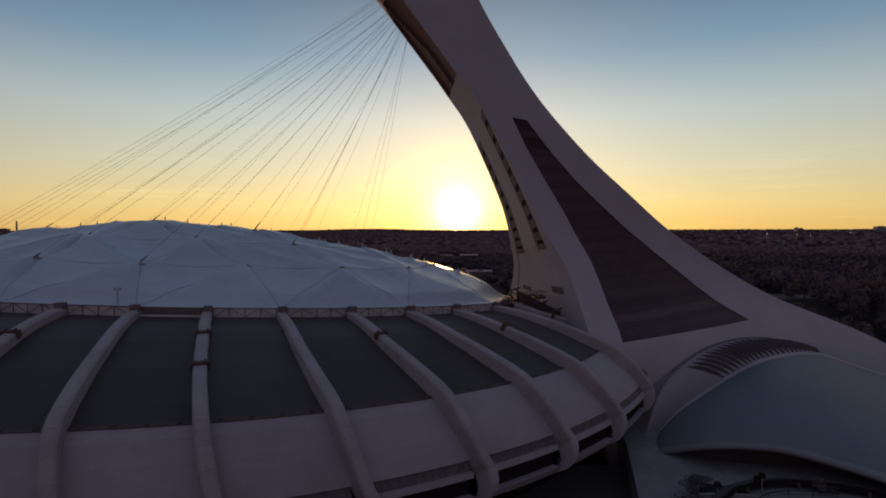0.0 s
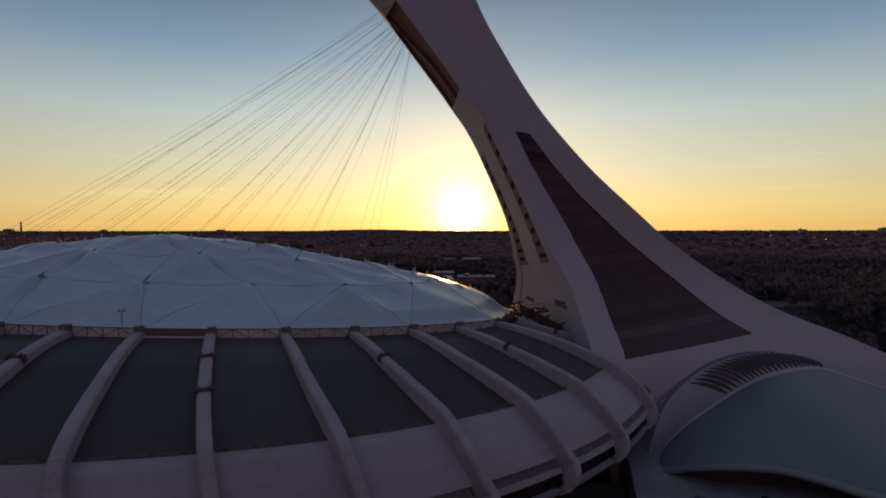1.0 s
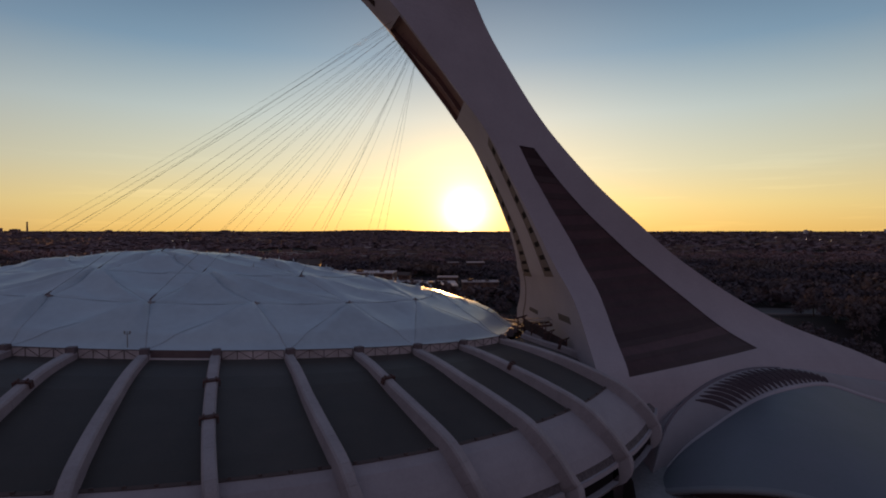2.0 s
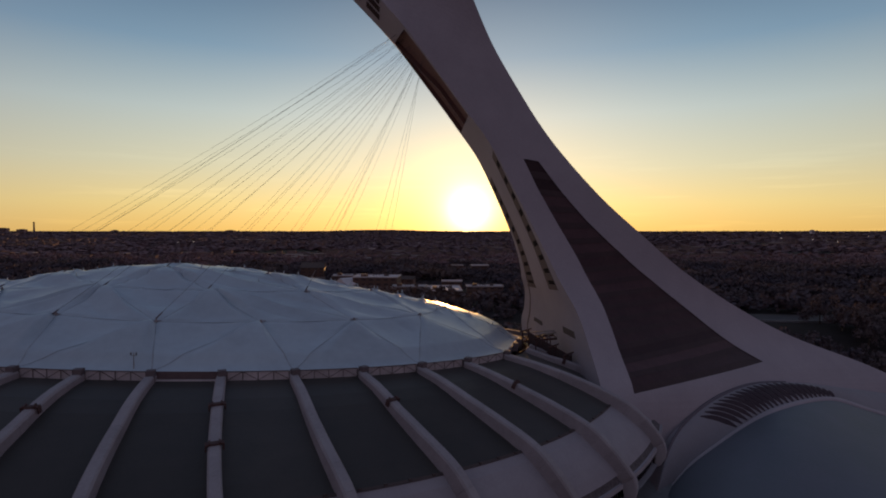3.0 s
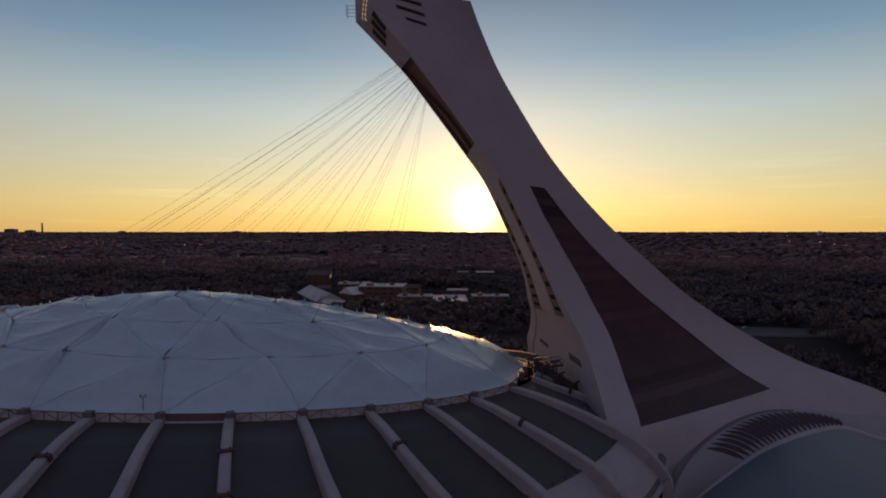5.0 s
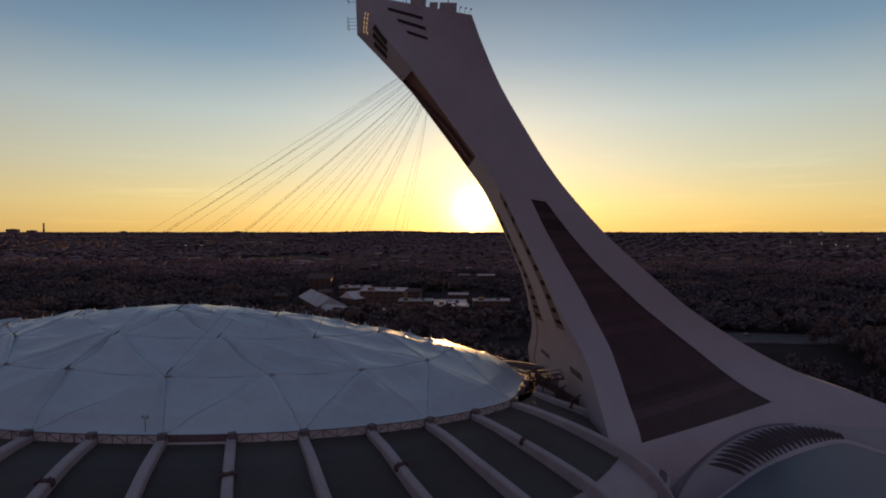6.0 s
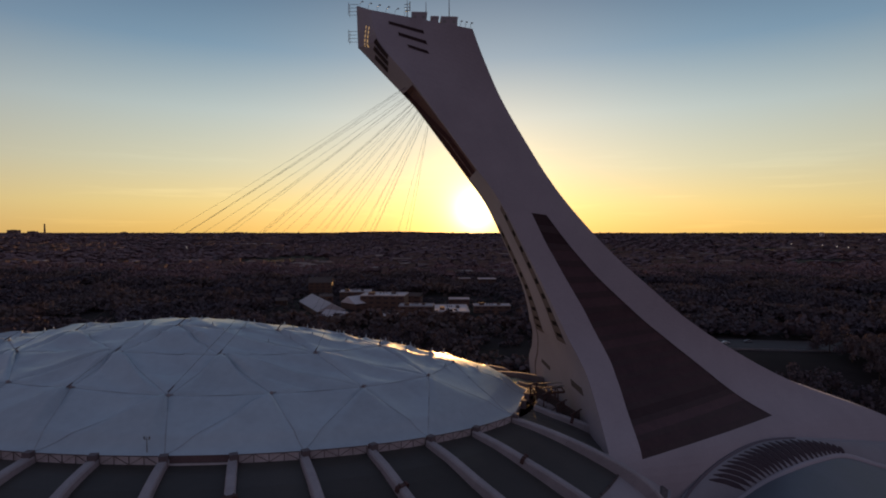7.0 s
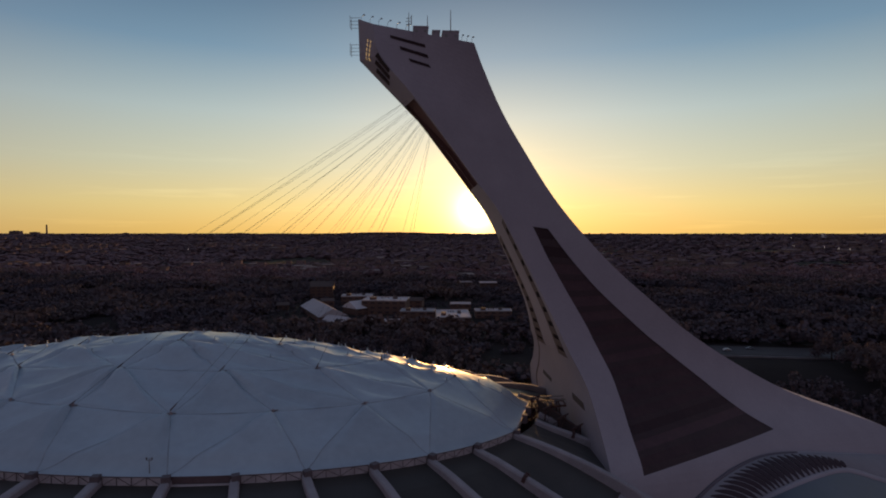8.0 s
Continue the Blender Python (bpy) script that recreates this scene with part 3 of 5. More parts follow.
def membrane_point(corners, w):
    """A point of a tensioned panel: it sags between its corners and peaks at them and at the middles of its edges."""
    flat = sum((c * k for c, k in zip(corners, w)), Vector())
    x, y = flat.x, flat.y
    on_rim = [roof_radius(c.x, c.y) > 0.999 for c in corners]
    if sum(on_rim) == 2:
        share = sum(k for k, o in zip(w, on_rim) if o)
        if share > 1e-6:
            edge_p = sum((c * (k / share) for c, k, o in zip(corners, w, on_rim) if o), Vector())
            bow = 1 / roof_radius(edge_p.x, edge_p.y) - 1
            x, y = x + (x - CX) * bow * share, y + (y - CY) * bow * share
    calm = smooth01(((x - CX) / RING_A - 0.62) / 0.2)      # the panels at the tip are drawn smooth
    inner = smooth01((0.50 - roof_radius(x, y)) / 0.14) * lerp(0.1, 1.0, smooth01((roof_radius(x, y) - 0.08) / 0.2))      # drawn tight and high round the crown
    z = lerp(flat.z, roof_z(x, y), lerp(lerp(0.6, 1.1, inner), 0.95, calm))
    top = max(w)
    z += lerp(0.35, 0.85, inner) * max(0.0, (top - 0.78) / 0.22) ** 1.5
    m = sorted(w)
    edge = max(0.0, 1 - m[0] / 0.12)
    mid = max(0.0, 1 - abs(m[2] - m[1] - 0.33) / 0.15)
    crest = min(max((y - 146.0) / 8.0, 0.0), 1.0) * min(max((0.95 - roof_radius(x, y)) / 0.1, 0.0), 1.0)
    z += max((0.65 + 0.35 * inner) * min(max((0.7 - roof_radius(x, y)) / 0.3, 0.0), 1.0), 0.9 * crest) * edge * mid ** 2
    z -= lerp(lerp(0.7, 0.1, inner), 0.15, calm) * 27 * w[0] * w[1] * w[2]
    # folds that fan out from the peaks
    reach = [roof_radius(c.x, c.y) for c in corners]
    k = reach.index(min(reach))
    a, p, q = w[k], w[(k + 1) % 3], w[(k + 2) % 3]
    if p + q > 1e-6:
        lone = 1.0 if sorted(reach)[1] - reach[k] > 0.05 else 0.25
        edge_of_fold = smooth01((0.95 - abs(p - q) / (p + q)) / 0.30)
        z += FAN * float(np.interp((x - CX) / RING_A, (0.30, 0.50, 0.65, 0.80), (1.0, 0.65, 0.35, 0.08))) * min(max((172 - y) / 14.0, 0.1), 1.0) * float(np.interp(roof_radius(x, y), (0.30, 0.55), (0.7, 1.0))) * lone * edge_of_fold * 3.6 * a ** 1.6 * max(1 - a, 0.0) ** 0.6
    # the cloth stands proud of the seams close to each corner
    for j in range(3):
        a, p, q = w[j], w[(j + 1) % 3], w[(j + 2) % 3]
        if j != k and a > 0.5 and p + q > 1e-6:
            t = (a - 0.5) / 0.5
            z += PINCH * (1 - calm) * (1 - on_rim[j]) * 4 * t * (1 - t) * smooth01((0.96 - abs(p - q) / (p + q)) / 0.35)
    r = roof_radius(x, y)
    rim = min(1.0, (1 - r) / 0.06)
    return Vector((x - tip_shift(x, y), y, lerp(ring_z(x, y) + BAND_H, z, max(rim, 0.0))))


seams = {}
NSUB = 26
for tri in triangles:
    corners = [roof_node(r, p) for r, p in tri]
    ids, v, f = {}, [], []
    for i in range(NSUB + 1):
        for j in range(NSUB + 1 - i):
            ids[i, j] = len(v)
            v.append(membrane_point(corners, (i / NSUB, j / NSUB, 1 - (i + j) / NSUB)))
    for i in range(NSUB):
        for j in range(NSUB - i):
            f.append((ids[i, j], ids[i + 1, j], ids[i, j + 1]))
            if i + j < NSUB - 1:
                f.append((ids[i + 1, j], ids[i + 1, j + 1], ids[i, j + 1]))
    n = (corners[1] - corners[0]).cross(corners[2] - corners[0])
    if n.z < 0:
        f = [q[::-1] for q in f]
    ob = piece("membrane_panel", v, f, M_MEMBRANE, roof, smooth=True)
    under(ob, roof)
    for k in range(3):
        a, b = tri[k], tri[(k + 1) % 3]
        key = tuple(sorted(((round(a[0], 3), round(a[1] % 360, 2)), (round(b[0], 3), round(b[1] % 360, 2)))))
        if key in seams or (a[0] == 1.0 and b[0] == 1.0) or (min(a[1], b[1]) > -40 and abs(a[1] - b[1]) > 15 and max(a[1], b[1]) < 0 and 1.0 in (a[0], b[0])):
            continue
        seams[key] = 1
        line = []
        for i in range(NSUB + 1):
            w = [0.0, 0.0, 0.0]
            w[k], w[(k + 1) % 3] = 1 - i / NSUB, i / NSUB
            line.append(membrane_point(corners, w) + Vector((0, 0, 0.03)))
        gv, gf = tube_geo(line, 0.19 if abs(a[0] - b[0]) < 0.05 else 0.13, 6)      # the seams along the rings are broader
        flat = [membrane_point(corners, [1 - i / NSUB if j == k else (i / NSUB if j == (k + 1) % 3 else 0.0) for j in range(3)]).z for i in range(NSUB + 1)]
        gv = [Vector((p.x, p.y, lerp(flat[q // 6], p.z, 0.25))) for q, p in enumerate(gv)]
        under(piece("seam", gv, gf, M_SEAM, roof), roof)

M_CAP = material("cap_steel", (0.33, 0.28, 0.285), 0.7, dark=(0.08, 0.065, 0.07), scale=1.0, fine=5.0)
# steel caps and little spikes at the peaks of the membrane
done = set()
for tri in triangles:
    for k in range(3):
        a, b = tri[k], tri[(k + 1) % 3]
        if a[0] == 1.0 and b[0] == 1.0:
            continue
        corners = [roof_node(*t) for t in tri]
        for share, name in ((0.0, "peak_cap"), (0.335, "spike"), (0.665, "spike")):
            w = [0.0, 0.0, 0.0]
            w[k], w[(k + 1) % 3] = 1 - share, share
            p = membrane_point(corners, w)
            key = (round(p.x, 1), round(p.y, 1))
            r = roof_radius(p.x, p.y)
            if key in done or r > 0.97 or (name == "spike" and p.y < 150 and r > 0.45):
                continue
            done.add(key)
            if name == "peak_cap":
                out = Vector((p.x - CX, p.y - CY, 0)).normalized()
                tan = Vector((-out.y, out.x, 0))
                gv, gf = joined([tube_geo([p + Vector((0, 0, -0.15)), p + Vector((0, 0, 0.2)), p + Vector((0, 0, 0.5))], [0.45, 0.3, 0.12], 8),
                                 box_geo(p + Vector((0, 0, 0.12)), (2.0, 0.3, 0.12), (tan, out, Vector((0, 0, 1))))])
            else:
                gv, gf = tube_geo([p + Vector((0, 0, -0.1)), p + Vector((0, 0, 0.15)), p + Vector((0, 0, 0.75))], [0.3, 0.17, 0.07], 6)
            under(piece(name, gv, gf, M_MEMBRANE if name == "spike" else M_CAP, roof, "grey steel peak cap" if name == "peak_cap" else ""), roof)

# ---- the leaning tower ----
def tower_axis(x):
    return float(np.interp(x, (-34.0, 0.0, 35.0, 150.0), (173.6, 174.4, 181.0, 192.0)))


# near-front edge and near-back edge, row by row from the head down to the feet
FRONT = [
    (-27.6, 164.0, 157.0),
    (-25.2, 161.0, 147.0),
    (-14.5, 158.6, 133.6),
    (-4.0, 159.0, 119.5),
    (2.8, 159.5, 110.3),
    (10.2, 159.8, 100.3),
    (17.2, 159.3, 87.0),
    (24.0, 157.2, 73.0),
    (29.4, 153.4, 61.0),
    (33.3, 146.5, 52.0),
    (34.6, 136.5, 43.0),
    (34.8, 126.0, 35.0),
    (36.5, 124.0, 22.0),
    (38.5, 123.5, 2.0),
]
BACK = [
    (2.7, 162.5, 150.5),
    (6.0, 164.0, 142.3),
    (11.5, 165.5, 130.5),
    (18.9, 165.8, 117.8),
    (25.9, 165.5, 106.6),
    (33.3, 165.3, 96.9),
    (44.6, 165.3, 84.5),
    (56.6, 166.5, 73.9),
    (70.9, 169.8, 62.4),
    (91.4, 175.5, 49.8),
    (112.8, 181.0, 39.3),
    (144.4, 188.0, 27.6),
    (162.0, 190.0, 18.0),
    (168.0, 190.0, 2.0),
]
NOSE = [(-34.0, 162.4), (-33.6, 149.2)]      # the prow's x and height, top and bottom


def side(v, s):
    """The near side face: v counts rows from the head down, s runs from the front edge (0) to the back edge (1)."""
    a, b = Vector(table(FRONT, v)), Vector(table(BACK, v))
    return a.lerp(b, s)


def mirrored(p):
    """The same place on the far side of the tower's plane."""
    dy = 2 * (tower_axis(p[0]) - p[1])
    return Vector((p[0] - min(0.068 * dy + 0.1 * max(0.0, dy - 45.0), 5.6), p[1] + dy, p[2]))


tower = tagged(new("leaning_tower"), "tall pale concrete tower leaning over the stadium, with a glazed side", "tower")
tower.location = (60, tower_axis(60), 0)


def tpart(name, geo, mat, label="", smooth=False):
    return under(piece(name, geo[0], geo[1], mat, tower, label, smooth), tower)


def grid_geo(fn, us, vs):
    v = [fn(u, w) for u in us for w in vs]
    n = len(vs)
    f = [(i * n + j, i * n + j + 1, (i + 1) * n + j + 1, (i + 1) * n + j) for i in range(len(us) - 1) for j in range(n - 1)]
    return v, f


def skin(w, s):
    """The near side with its lower rows drawn up towards the back, as the sill of the glazed side runs."""
    return side(w - 0.75 * s * smooth01((w - 7) / 4), s)


# the glazed side: its front and back edges across the face, row by row from its top to its sill
W_TOP, W_SILL = 5.25, 11.0
EDGE_W = [5.25, 5.9, 6.66, 7.54, 8.3, 9.2, 9.8, 10.4, 11.0]
EDGE_F = [0.344, 0.284, 0.257, 0.238, 0.198, 0.142, 0.119, 0.099, 0.082]
EDGE_B = [0.540, 0.552, 0.580, 0.640, 0.664, 0.652, 0.642, 0.630, 0.610]


def edges(w):
    return float(np.interp(w, EDGE_W, EDGE_F)), float(np.interp(w, EDGE_W, EDGE_B))


def front_centre(v):
    a = Vector(table(FRONT, v))
    centre = (a + mirrored(a)) / 2
    if v <= 1.0:
        x, z = lerp(NOSE[0][0], NOSE[1][0], v), lerp(NOSE[0][1], NOSE[1][1], v)
        centre = Vector((x, 174.0, z))
    elif v < 3.0:
        a = Vector(table(FRONT, 3.0))
        centre = Vector((NOSE[1][0], 174.0, NOSE[1][1])).lerp((a + mirrored(a)) / 2, (v - 1) / 2)
    return centre


def front(v, q, inset=0.0):
    """The front of the tower: q runs from the near edge (0) over the prow's middle (0.5) to the far edge (1)."""
    a = Vector(table(FRONT, v))
    b = mirrored(a)
    p = a.lerp(b, q) + (front_centre(v) - (a + b) / 2) * (1 - abs(2 * q - 1))
    if inset:
        e = 0.05
        d = Vector(table(FRONT, v + e)) - Vector(table(FRONT, v - e))
        n = (b - a).cross(d).normalized()
        if n.x > 0:
            n = -n
        p = p - n * inset
    return p


ROWS_W = [13.0 * i / 78 for i in range(79)] + [W_TOP, W_SILL]
ROWS_W = sorted(ROWS_W)
FRONT_Q = [1.0, 0.95, 0.75, 0.503, 0.5, 0.497, 0.25, 0.05, 0.0]
SLOT_V0, SLOT_V1 = 2.0, 25 / 6


def side_columns(w):
    sf, sb = edges(w)
    return [sf * i / 3 for i in range(4)] + [lerp(sf, sb, i / 5) for i in range(1, 5)] + [lerp(sb, 1, i / 4) for i in range(5)]


def body_geo():
    """The tower's skin: near side with the glazed opening left out, back, far side, front with two cable slots, prow and roof."""
    rows = []
    for w in ROWS_W:
        near = [skin(w, s) for s in side_columns(w)]
        far = [mirrored(p) for p in reversed(near)]
        rows.append(near + far + [front(w, q) for q in FRONT_Q[1:-1]])
    n = len(rows[0])
    v = [p for row in rows for p in row]
    f = []
    for i in range(len(rows) - 1):
        glazed = W_TOP - 1e-6 <= ROWS_W[i] < W_SILL - 1e-6
        slotted = SLOT_V0 - 1e-6 <= ROWS_W[i] < SLOT_V1 - 1e-6
        for j in range(n):
            if glazed and (3 <= j < 8 or 17 <= j < 22):
                continue
            if slotted and j - 26 in (0, 1, 4, 5):
                continue
            a, b = i * n + j, i * n + (j + 1) % n
            f.append((a, a + n, b + n, b))
    top = len(v)
    v.append(sum(rows[0], Vector()) / n)
    for j in range(n):
        f.append((j, (j + 1) % n, top))
    return v, f


tpart("body", body_geo(), M_CONCRETE, smooth=False)

# recess of the glazed sides: reveals, floors of glass, spandrels
INWARD = Vector((0.35, 0.93, 0.0)).normalized()
SET_BACK = 0.4


def side_inset(w, s, d):
    return skin(w, s) + INWARD * d


def reveal_geo(flip):
    m = mirrored if flip else (lambda p: p)
    geos = []
    ws = [w for w in ROWS_W if W_TOP - 1e-6 <= w <= W_SILL + 1e-6]
    for k in (0, 1):
        geos.append(grid_geo(lambda w, d: m(side_inset(w, edges(w)[k], d)), ws, [0.0, SET_BACK + 0.4]))
    for w in (W_TOP, W_SILL):
        cols = [lerp(edges(w)[0], edges(w)[1], i / 5) for i in range(6)]
        geos.append(grid_geo(lambda s, d: m(side_inset(w, s, d)), cols, [0.0, SET_BACK + 0.4]))
    return joined(geos)


FLOORS = 16
floor_w = [lerp(W_TOP, W_SILL, (i / FLOORS) ** 0.93) for i in range(FLOORS + 1)]


def band_geo(w0, w1, depth, flip, thick=0.25, n=6):
    m = mirrored if flip else (lambda p: p)
    v, f = [], []
    for d in (depth, depth + thick):
        for w in (w0, w1):
            sf, sb = edges(w)
            v += [m(side_inset(w, lerp(sf, sb, i / n), d)) for i in range(n + 1)]
    k = n + 1
    for i in range(n):
        f += [(i, i + 1, i + k + 1, i + k), (2 * k + i, 3 * k + i, 3 * k + i + 1, 2 * k + i + 1), (i, 2 * k + i, 2 * k + i + 1, i + 1), (k + i, k + i + 1, 3 * k + i + 1, 3 * k + i)]
    f += [(0, k, 3 * k, 2 * k), (n, 2 * k + n, 3 * k + n, k + n)]
    return v, f


for flip in (False, True):
    tpart("reveal", reveal_geo(flip), M_CONCRETE)
    for i in range(FLOORS):
        split = lerp(floor_w[i], floor_w[i + 1], 0.62)
        tpart("window_band", band_geo(floor_w[i], split, SET_BACK, flip), M_TGLASS, "dark reddish glazing")
        tpart("spandrel", band_geo(split, floor_w[i + 1], SET_BACK - 0.15, flip), M_SPANDREL, "dark spandrel panel")

# cable slots under the head
for q0, q1 in ((0.05, 0.497), (0.503, 0.95)):
    vs = [lerp(SLOT_V0, SLOT_V1, i / 13) for i in range(14)]
    qs = [q0, (q0 + q1) / 2, q1]
    tpart("slot_lining", joined([
        grid_geo(lambda v, q: front(v, q, 1.3), vs, qs),
        grid_geo(lambda v, d: front(v, q0, d), vs, [0.0, 1.3]),
        grid_geo(lambda v, d: front(v, q1, d), vs, [0.0, 1.3]),
        grid_geo(lambda q, d: front(SLOT_V0, q, d), qs, [0.0, 1.3]),
        grid_geo(lambda q, d: front(SLOT_V1, q, d), qs, [0.0, 1.3]),
    ]), M_SLOT, "dark red lining of the cable slot")


def plate(name, fn, u0, u1, w0, w1, mat, label="", thick=0.12, n=4):
    """A thin raised plate that follows a face of the tower; fn(u, w, lift)."""
    us, wsx = [lerp(u0, u1, i / n) for i in range(n + 1)], [w0, w1]
    v, f = [], []
    for lift in (thick, -0.05):
        v += [fn(u, w, lift) for u in us for w in wsx]
    m = 2 * (n + 1)
    for i in range(n):
        a = 2 * i
        f += [(a, a + 1, a + 3, a + 2), (m + a, m + a + 2, m + a + 3, m + a + 1), (a, a + 2, m + a + 2, m + a), (a + 1, m + a + 1, m + a + 3, a + 3)]
    f += [(0, m, m + 1, 1), (m - 2, m - 1, 2 * m - 1, 2 * m - 2)]
    return tpart(name, (v, f), mat, label)


def on_side(v, s, lift):
    return side(v, s) - INWARD * lift


def on_front(v, q, lift):
    return front(v, q) + Vector((-0.8, -0.35, -0.45)).normalized() * lift


M_VOID = material("brown_shade", (0.050, 0.030, 0.032), 0.85, dark=(0.03, 0.018, 0.02), scale=0.5, fine=3.0, spec=0.15)
# long slits in the head's side
def slit(v0, s0, v1, s1, h):
    plate("slit", lambda t, b, lift: on_side(lerp(v0, v1, t) + b * h, lerp(s0, s1, t), lift), 0, 1, 0, 1, M_VOID, "dark slit window")


slit(0.36, 0.161, 0.47, 0.49, 0.1)
slit(0.66, 0.235, 0.77, 0.485, 0.1)
slit(0.97, 0.28, 1.06, 0.455, 0.09)
# louvres beside the prow
for v0, v1, q0 in ((0.95, 1.36, 0.012), (1.09, 1.46, 0.135), (1.24, 1.54, 0.27)):
    plate("louvre", lambda t, b, lift: on_front(lerp(v0, v1, t) + 0.05 * b, q0 + 0.085 * b, lift), 0, 1, 0, 1, M_VOID, "dark louvre bar", 0.2)
# strips of windows down the front
M_STRIP = material("strip_recess", (0.15, 0.105, 0.098), 0.8, dark=(0.10, 0.07, 0.066), scale=0.4, fine=3.0, amount=0.8)
for v0, v1, q0, q1, wide in ((5.2, 8.45, 0.13, 0.24, 0.19), (5.6, 8.75, 0.85, 0.75, 0.20)):
    plate("window_strip", lambda t, b, lift: on_front(lerp(v0, v1, t) + 0.1 * (b - 0.5), lerp(q0, q1, t) + (b - 0.5) * wide, lift), 0, 1, 0, 1, M_STRIP, "recessed vertical window strip", 0.06, 24)
    for k in range(9):
        v = lerp(v0 + 0.15, v1 - 0.35, k / 8)
        q = lerp(q0, q1, (v - v0) / (v1 - v0))
        plate("strip_window", lambda t, b, lift: on_front(v + t * 0.12 + 0.06 * b, q + (b - 0.62) * wide * 0.7, lift), 0, 1, 0, 1, M_DARK, "", 0.1, 1)
# thin raised strip: its dark brown is the shadow of the groove, no recess is cut
plate("edge_groove", lambda t, b, lift: on_front(lerp(8.7, 11.6, t), 0.855 + 0.022 * b, lift), 0, 1, 0, 1, M_STRIP, "dark strip painted for the shadow of a groove along the far edge", 0.05, 16)
for v0, q0 in ((10.08, 0.62), (9.62, 0.145)):
    plate("front_window", lambda t, b, lift: on_front(v0 + t * 0.20 + 0.06 * b, q0 + b * 0.15, lift), 0, 1, 0, 1, M_GUTTER, "small dark window", 0.1, 1)

# lit windows on the prow
M_LIT = bpy.data.materials.new("lit_window")
M_LIT.use_nodes = True
lit = M_LIT.node_tree.nodes["Principled BSDF"]
lit.inputs["Base Color"].default_value = (0.3, 0.22, 0.1, 1)
lit.inputs["Emission Color"].default_value = (1.0, 0.62, 0.25, 1)
lit.inputs["Emission Strength"].default_value = 0.35
for k in range(5):
    for va, qa, vb, qb in ((0.54, 0.185, 1.06, 0.34), (0.59, 0.105, 1.10, 0.29)):
        v0, q0 = lerp(va, vb, k / 5), lerp(qa, qb, k / 5)
        plate("lit_window", lambda t, b, lift: on_front(v0 + t * 0.072, q0 + t * 0.02 + b * 0.017, lift), 0, 1, 0, 1, M_LIT, "warmly lit window", 0.1, 1)


# ---- things on the tower's roof ----
def roof_point(s_along, across):
    """On the head's sloping roof: 0 at the prow, 1 at the back edge; across in metres from the middle, towards the near side negative."""
    a = Vector((NOSE[0][0], 174.0, NOSE[0][1]))
    b = (Vector(BACK[0]) + mirrored(Vector(BACK[0]))) / 2
    p = a.lerp(b, s_along)
    return p + Vector((-0.1, 1.0, 0)).normalized() * across


def machine_room(at, size, label):
    ob = tagged(new("machine_room"), label, "rooftop box")
    ob.location = at
    rot = (Vector((0.995, 0.1, 0)), Vector((-0.1, 0.995, 0)), Vector((0, 0, 1)))
    v, f = box_geo((0, 0, size[2] / 2 - 1.2), (size[0], size[1], size[2] + 2.4), rot)
    piece("walls", v, f, M_CONCRETE, ob)
    v, f = box_geo((0, 0, size[2] + 0.15), (size[0] + 0.3, size[1] + 0.3, 0.3), rot)
    piece("roof_slab", v, f, M_BAND, ob)
    for k in (-0.3, 0.3):
        v, f = box_geo(rot[0] * size[0] * k - rot[1] * (size[1] / 2 + 0.03) + Vector((0, 0, size[2] * 0.45)), (size[0] * 0.2, 0.08, size[2] * 0.4), rot)
        piece("vent_grille", v, f, M_STEEL, ob)
    return ob


machine_room(roof_point(0.55, -9.0) - Vector((0, 0, 2.4)), (4.4, 5.0, 2.1), "small concrete machine room on the tower roof")
machine_room(roof_point(0.80, -9.0) - Vector((0, 0, 1.0)), (4.8, 5.0, 2.3), "larger concrete machine room on the tower roof")
machine_room(roof_point(0.68, -9.0) - Vector((0, 0, 0.6)), (2.2, 3.0, 1.0), "low grey housing between two rooftop boxes")


def antenna(at, height, arms, label):
    ob = tagged(new("antenna"), label, "antenna")
    ob.location = at
    v, f = tube_geo([(0, 0, -1.0), (0, 0, height * 0.5), (0, 0, height)], [0.16, 0.12, 0.07], 6)
    piece("mast", v, f, M_STEEL, ob)
    for k in range(arms):
        z = height * (0.35 + 0.5 * k / max(arms, 1))
        v, f = tube_geo([(-0.9, 0, z), (0.9, 0, z + 0.1)], 0.09, 5)
        piece("arm", v, f, M_STEEL, ob)
        v, f = box_geo((0.8, 0, z + 0.4), (0.25, 0.2, 1.0))
        piece("panel_antenna", v, f, M_STEEL, ob)
    return ob


antenna(roof_point(0.45, -9.5) - Vector((0, 0, 2.0)), 5.6, 3, "lattice mast with panel antennas on the tower roof")
antenna(roof_point(0.58, -9.0) + Vector((1.0, 0, -0.4)), 4.8, 0, "thin whip antenna on the tower roof")
antenna(roof_point(0.82, -14.0) + Vector((-1.0, 0, 1.3)), 5.6, 0, "tall whip antenna on a rooftop box")


def edge_light(at, lean):
    ob = tagged(new("floodlight"), "small floodlight on a bent arm at the roof edge", "floodlight", "floodlights along the tower roof edge")
    ob.location = at
    v, f = tube_geo([(0, 0, -0.5), (0, 0, 0.9), (lean * 0.4, -0.3, 1.4), (lean * 0.9, -0.6, 1.5)], 0.06, 5)
    piece("arm", v, f, M_STEEL, ob)
    v, f = box_geo((lean * 1.0, -0.7, 1.5), (0.6, 0.45, 0.24))
    piece("lamp_head", v, f, M_STEEL, ob)
    return ob


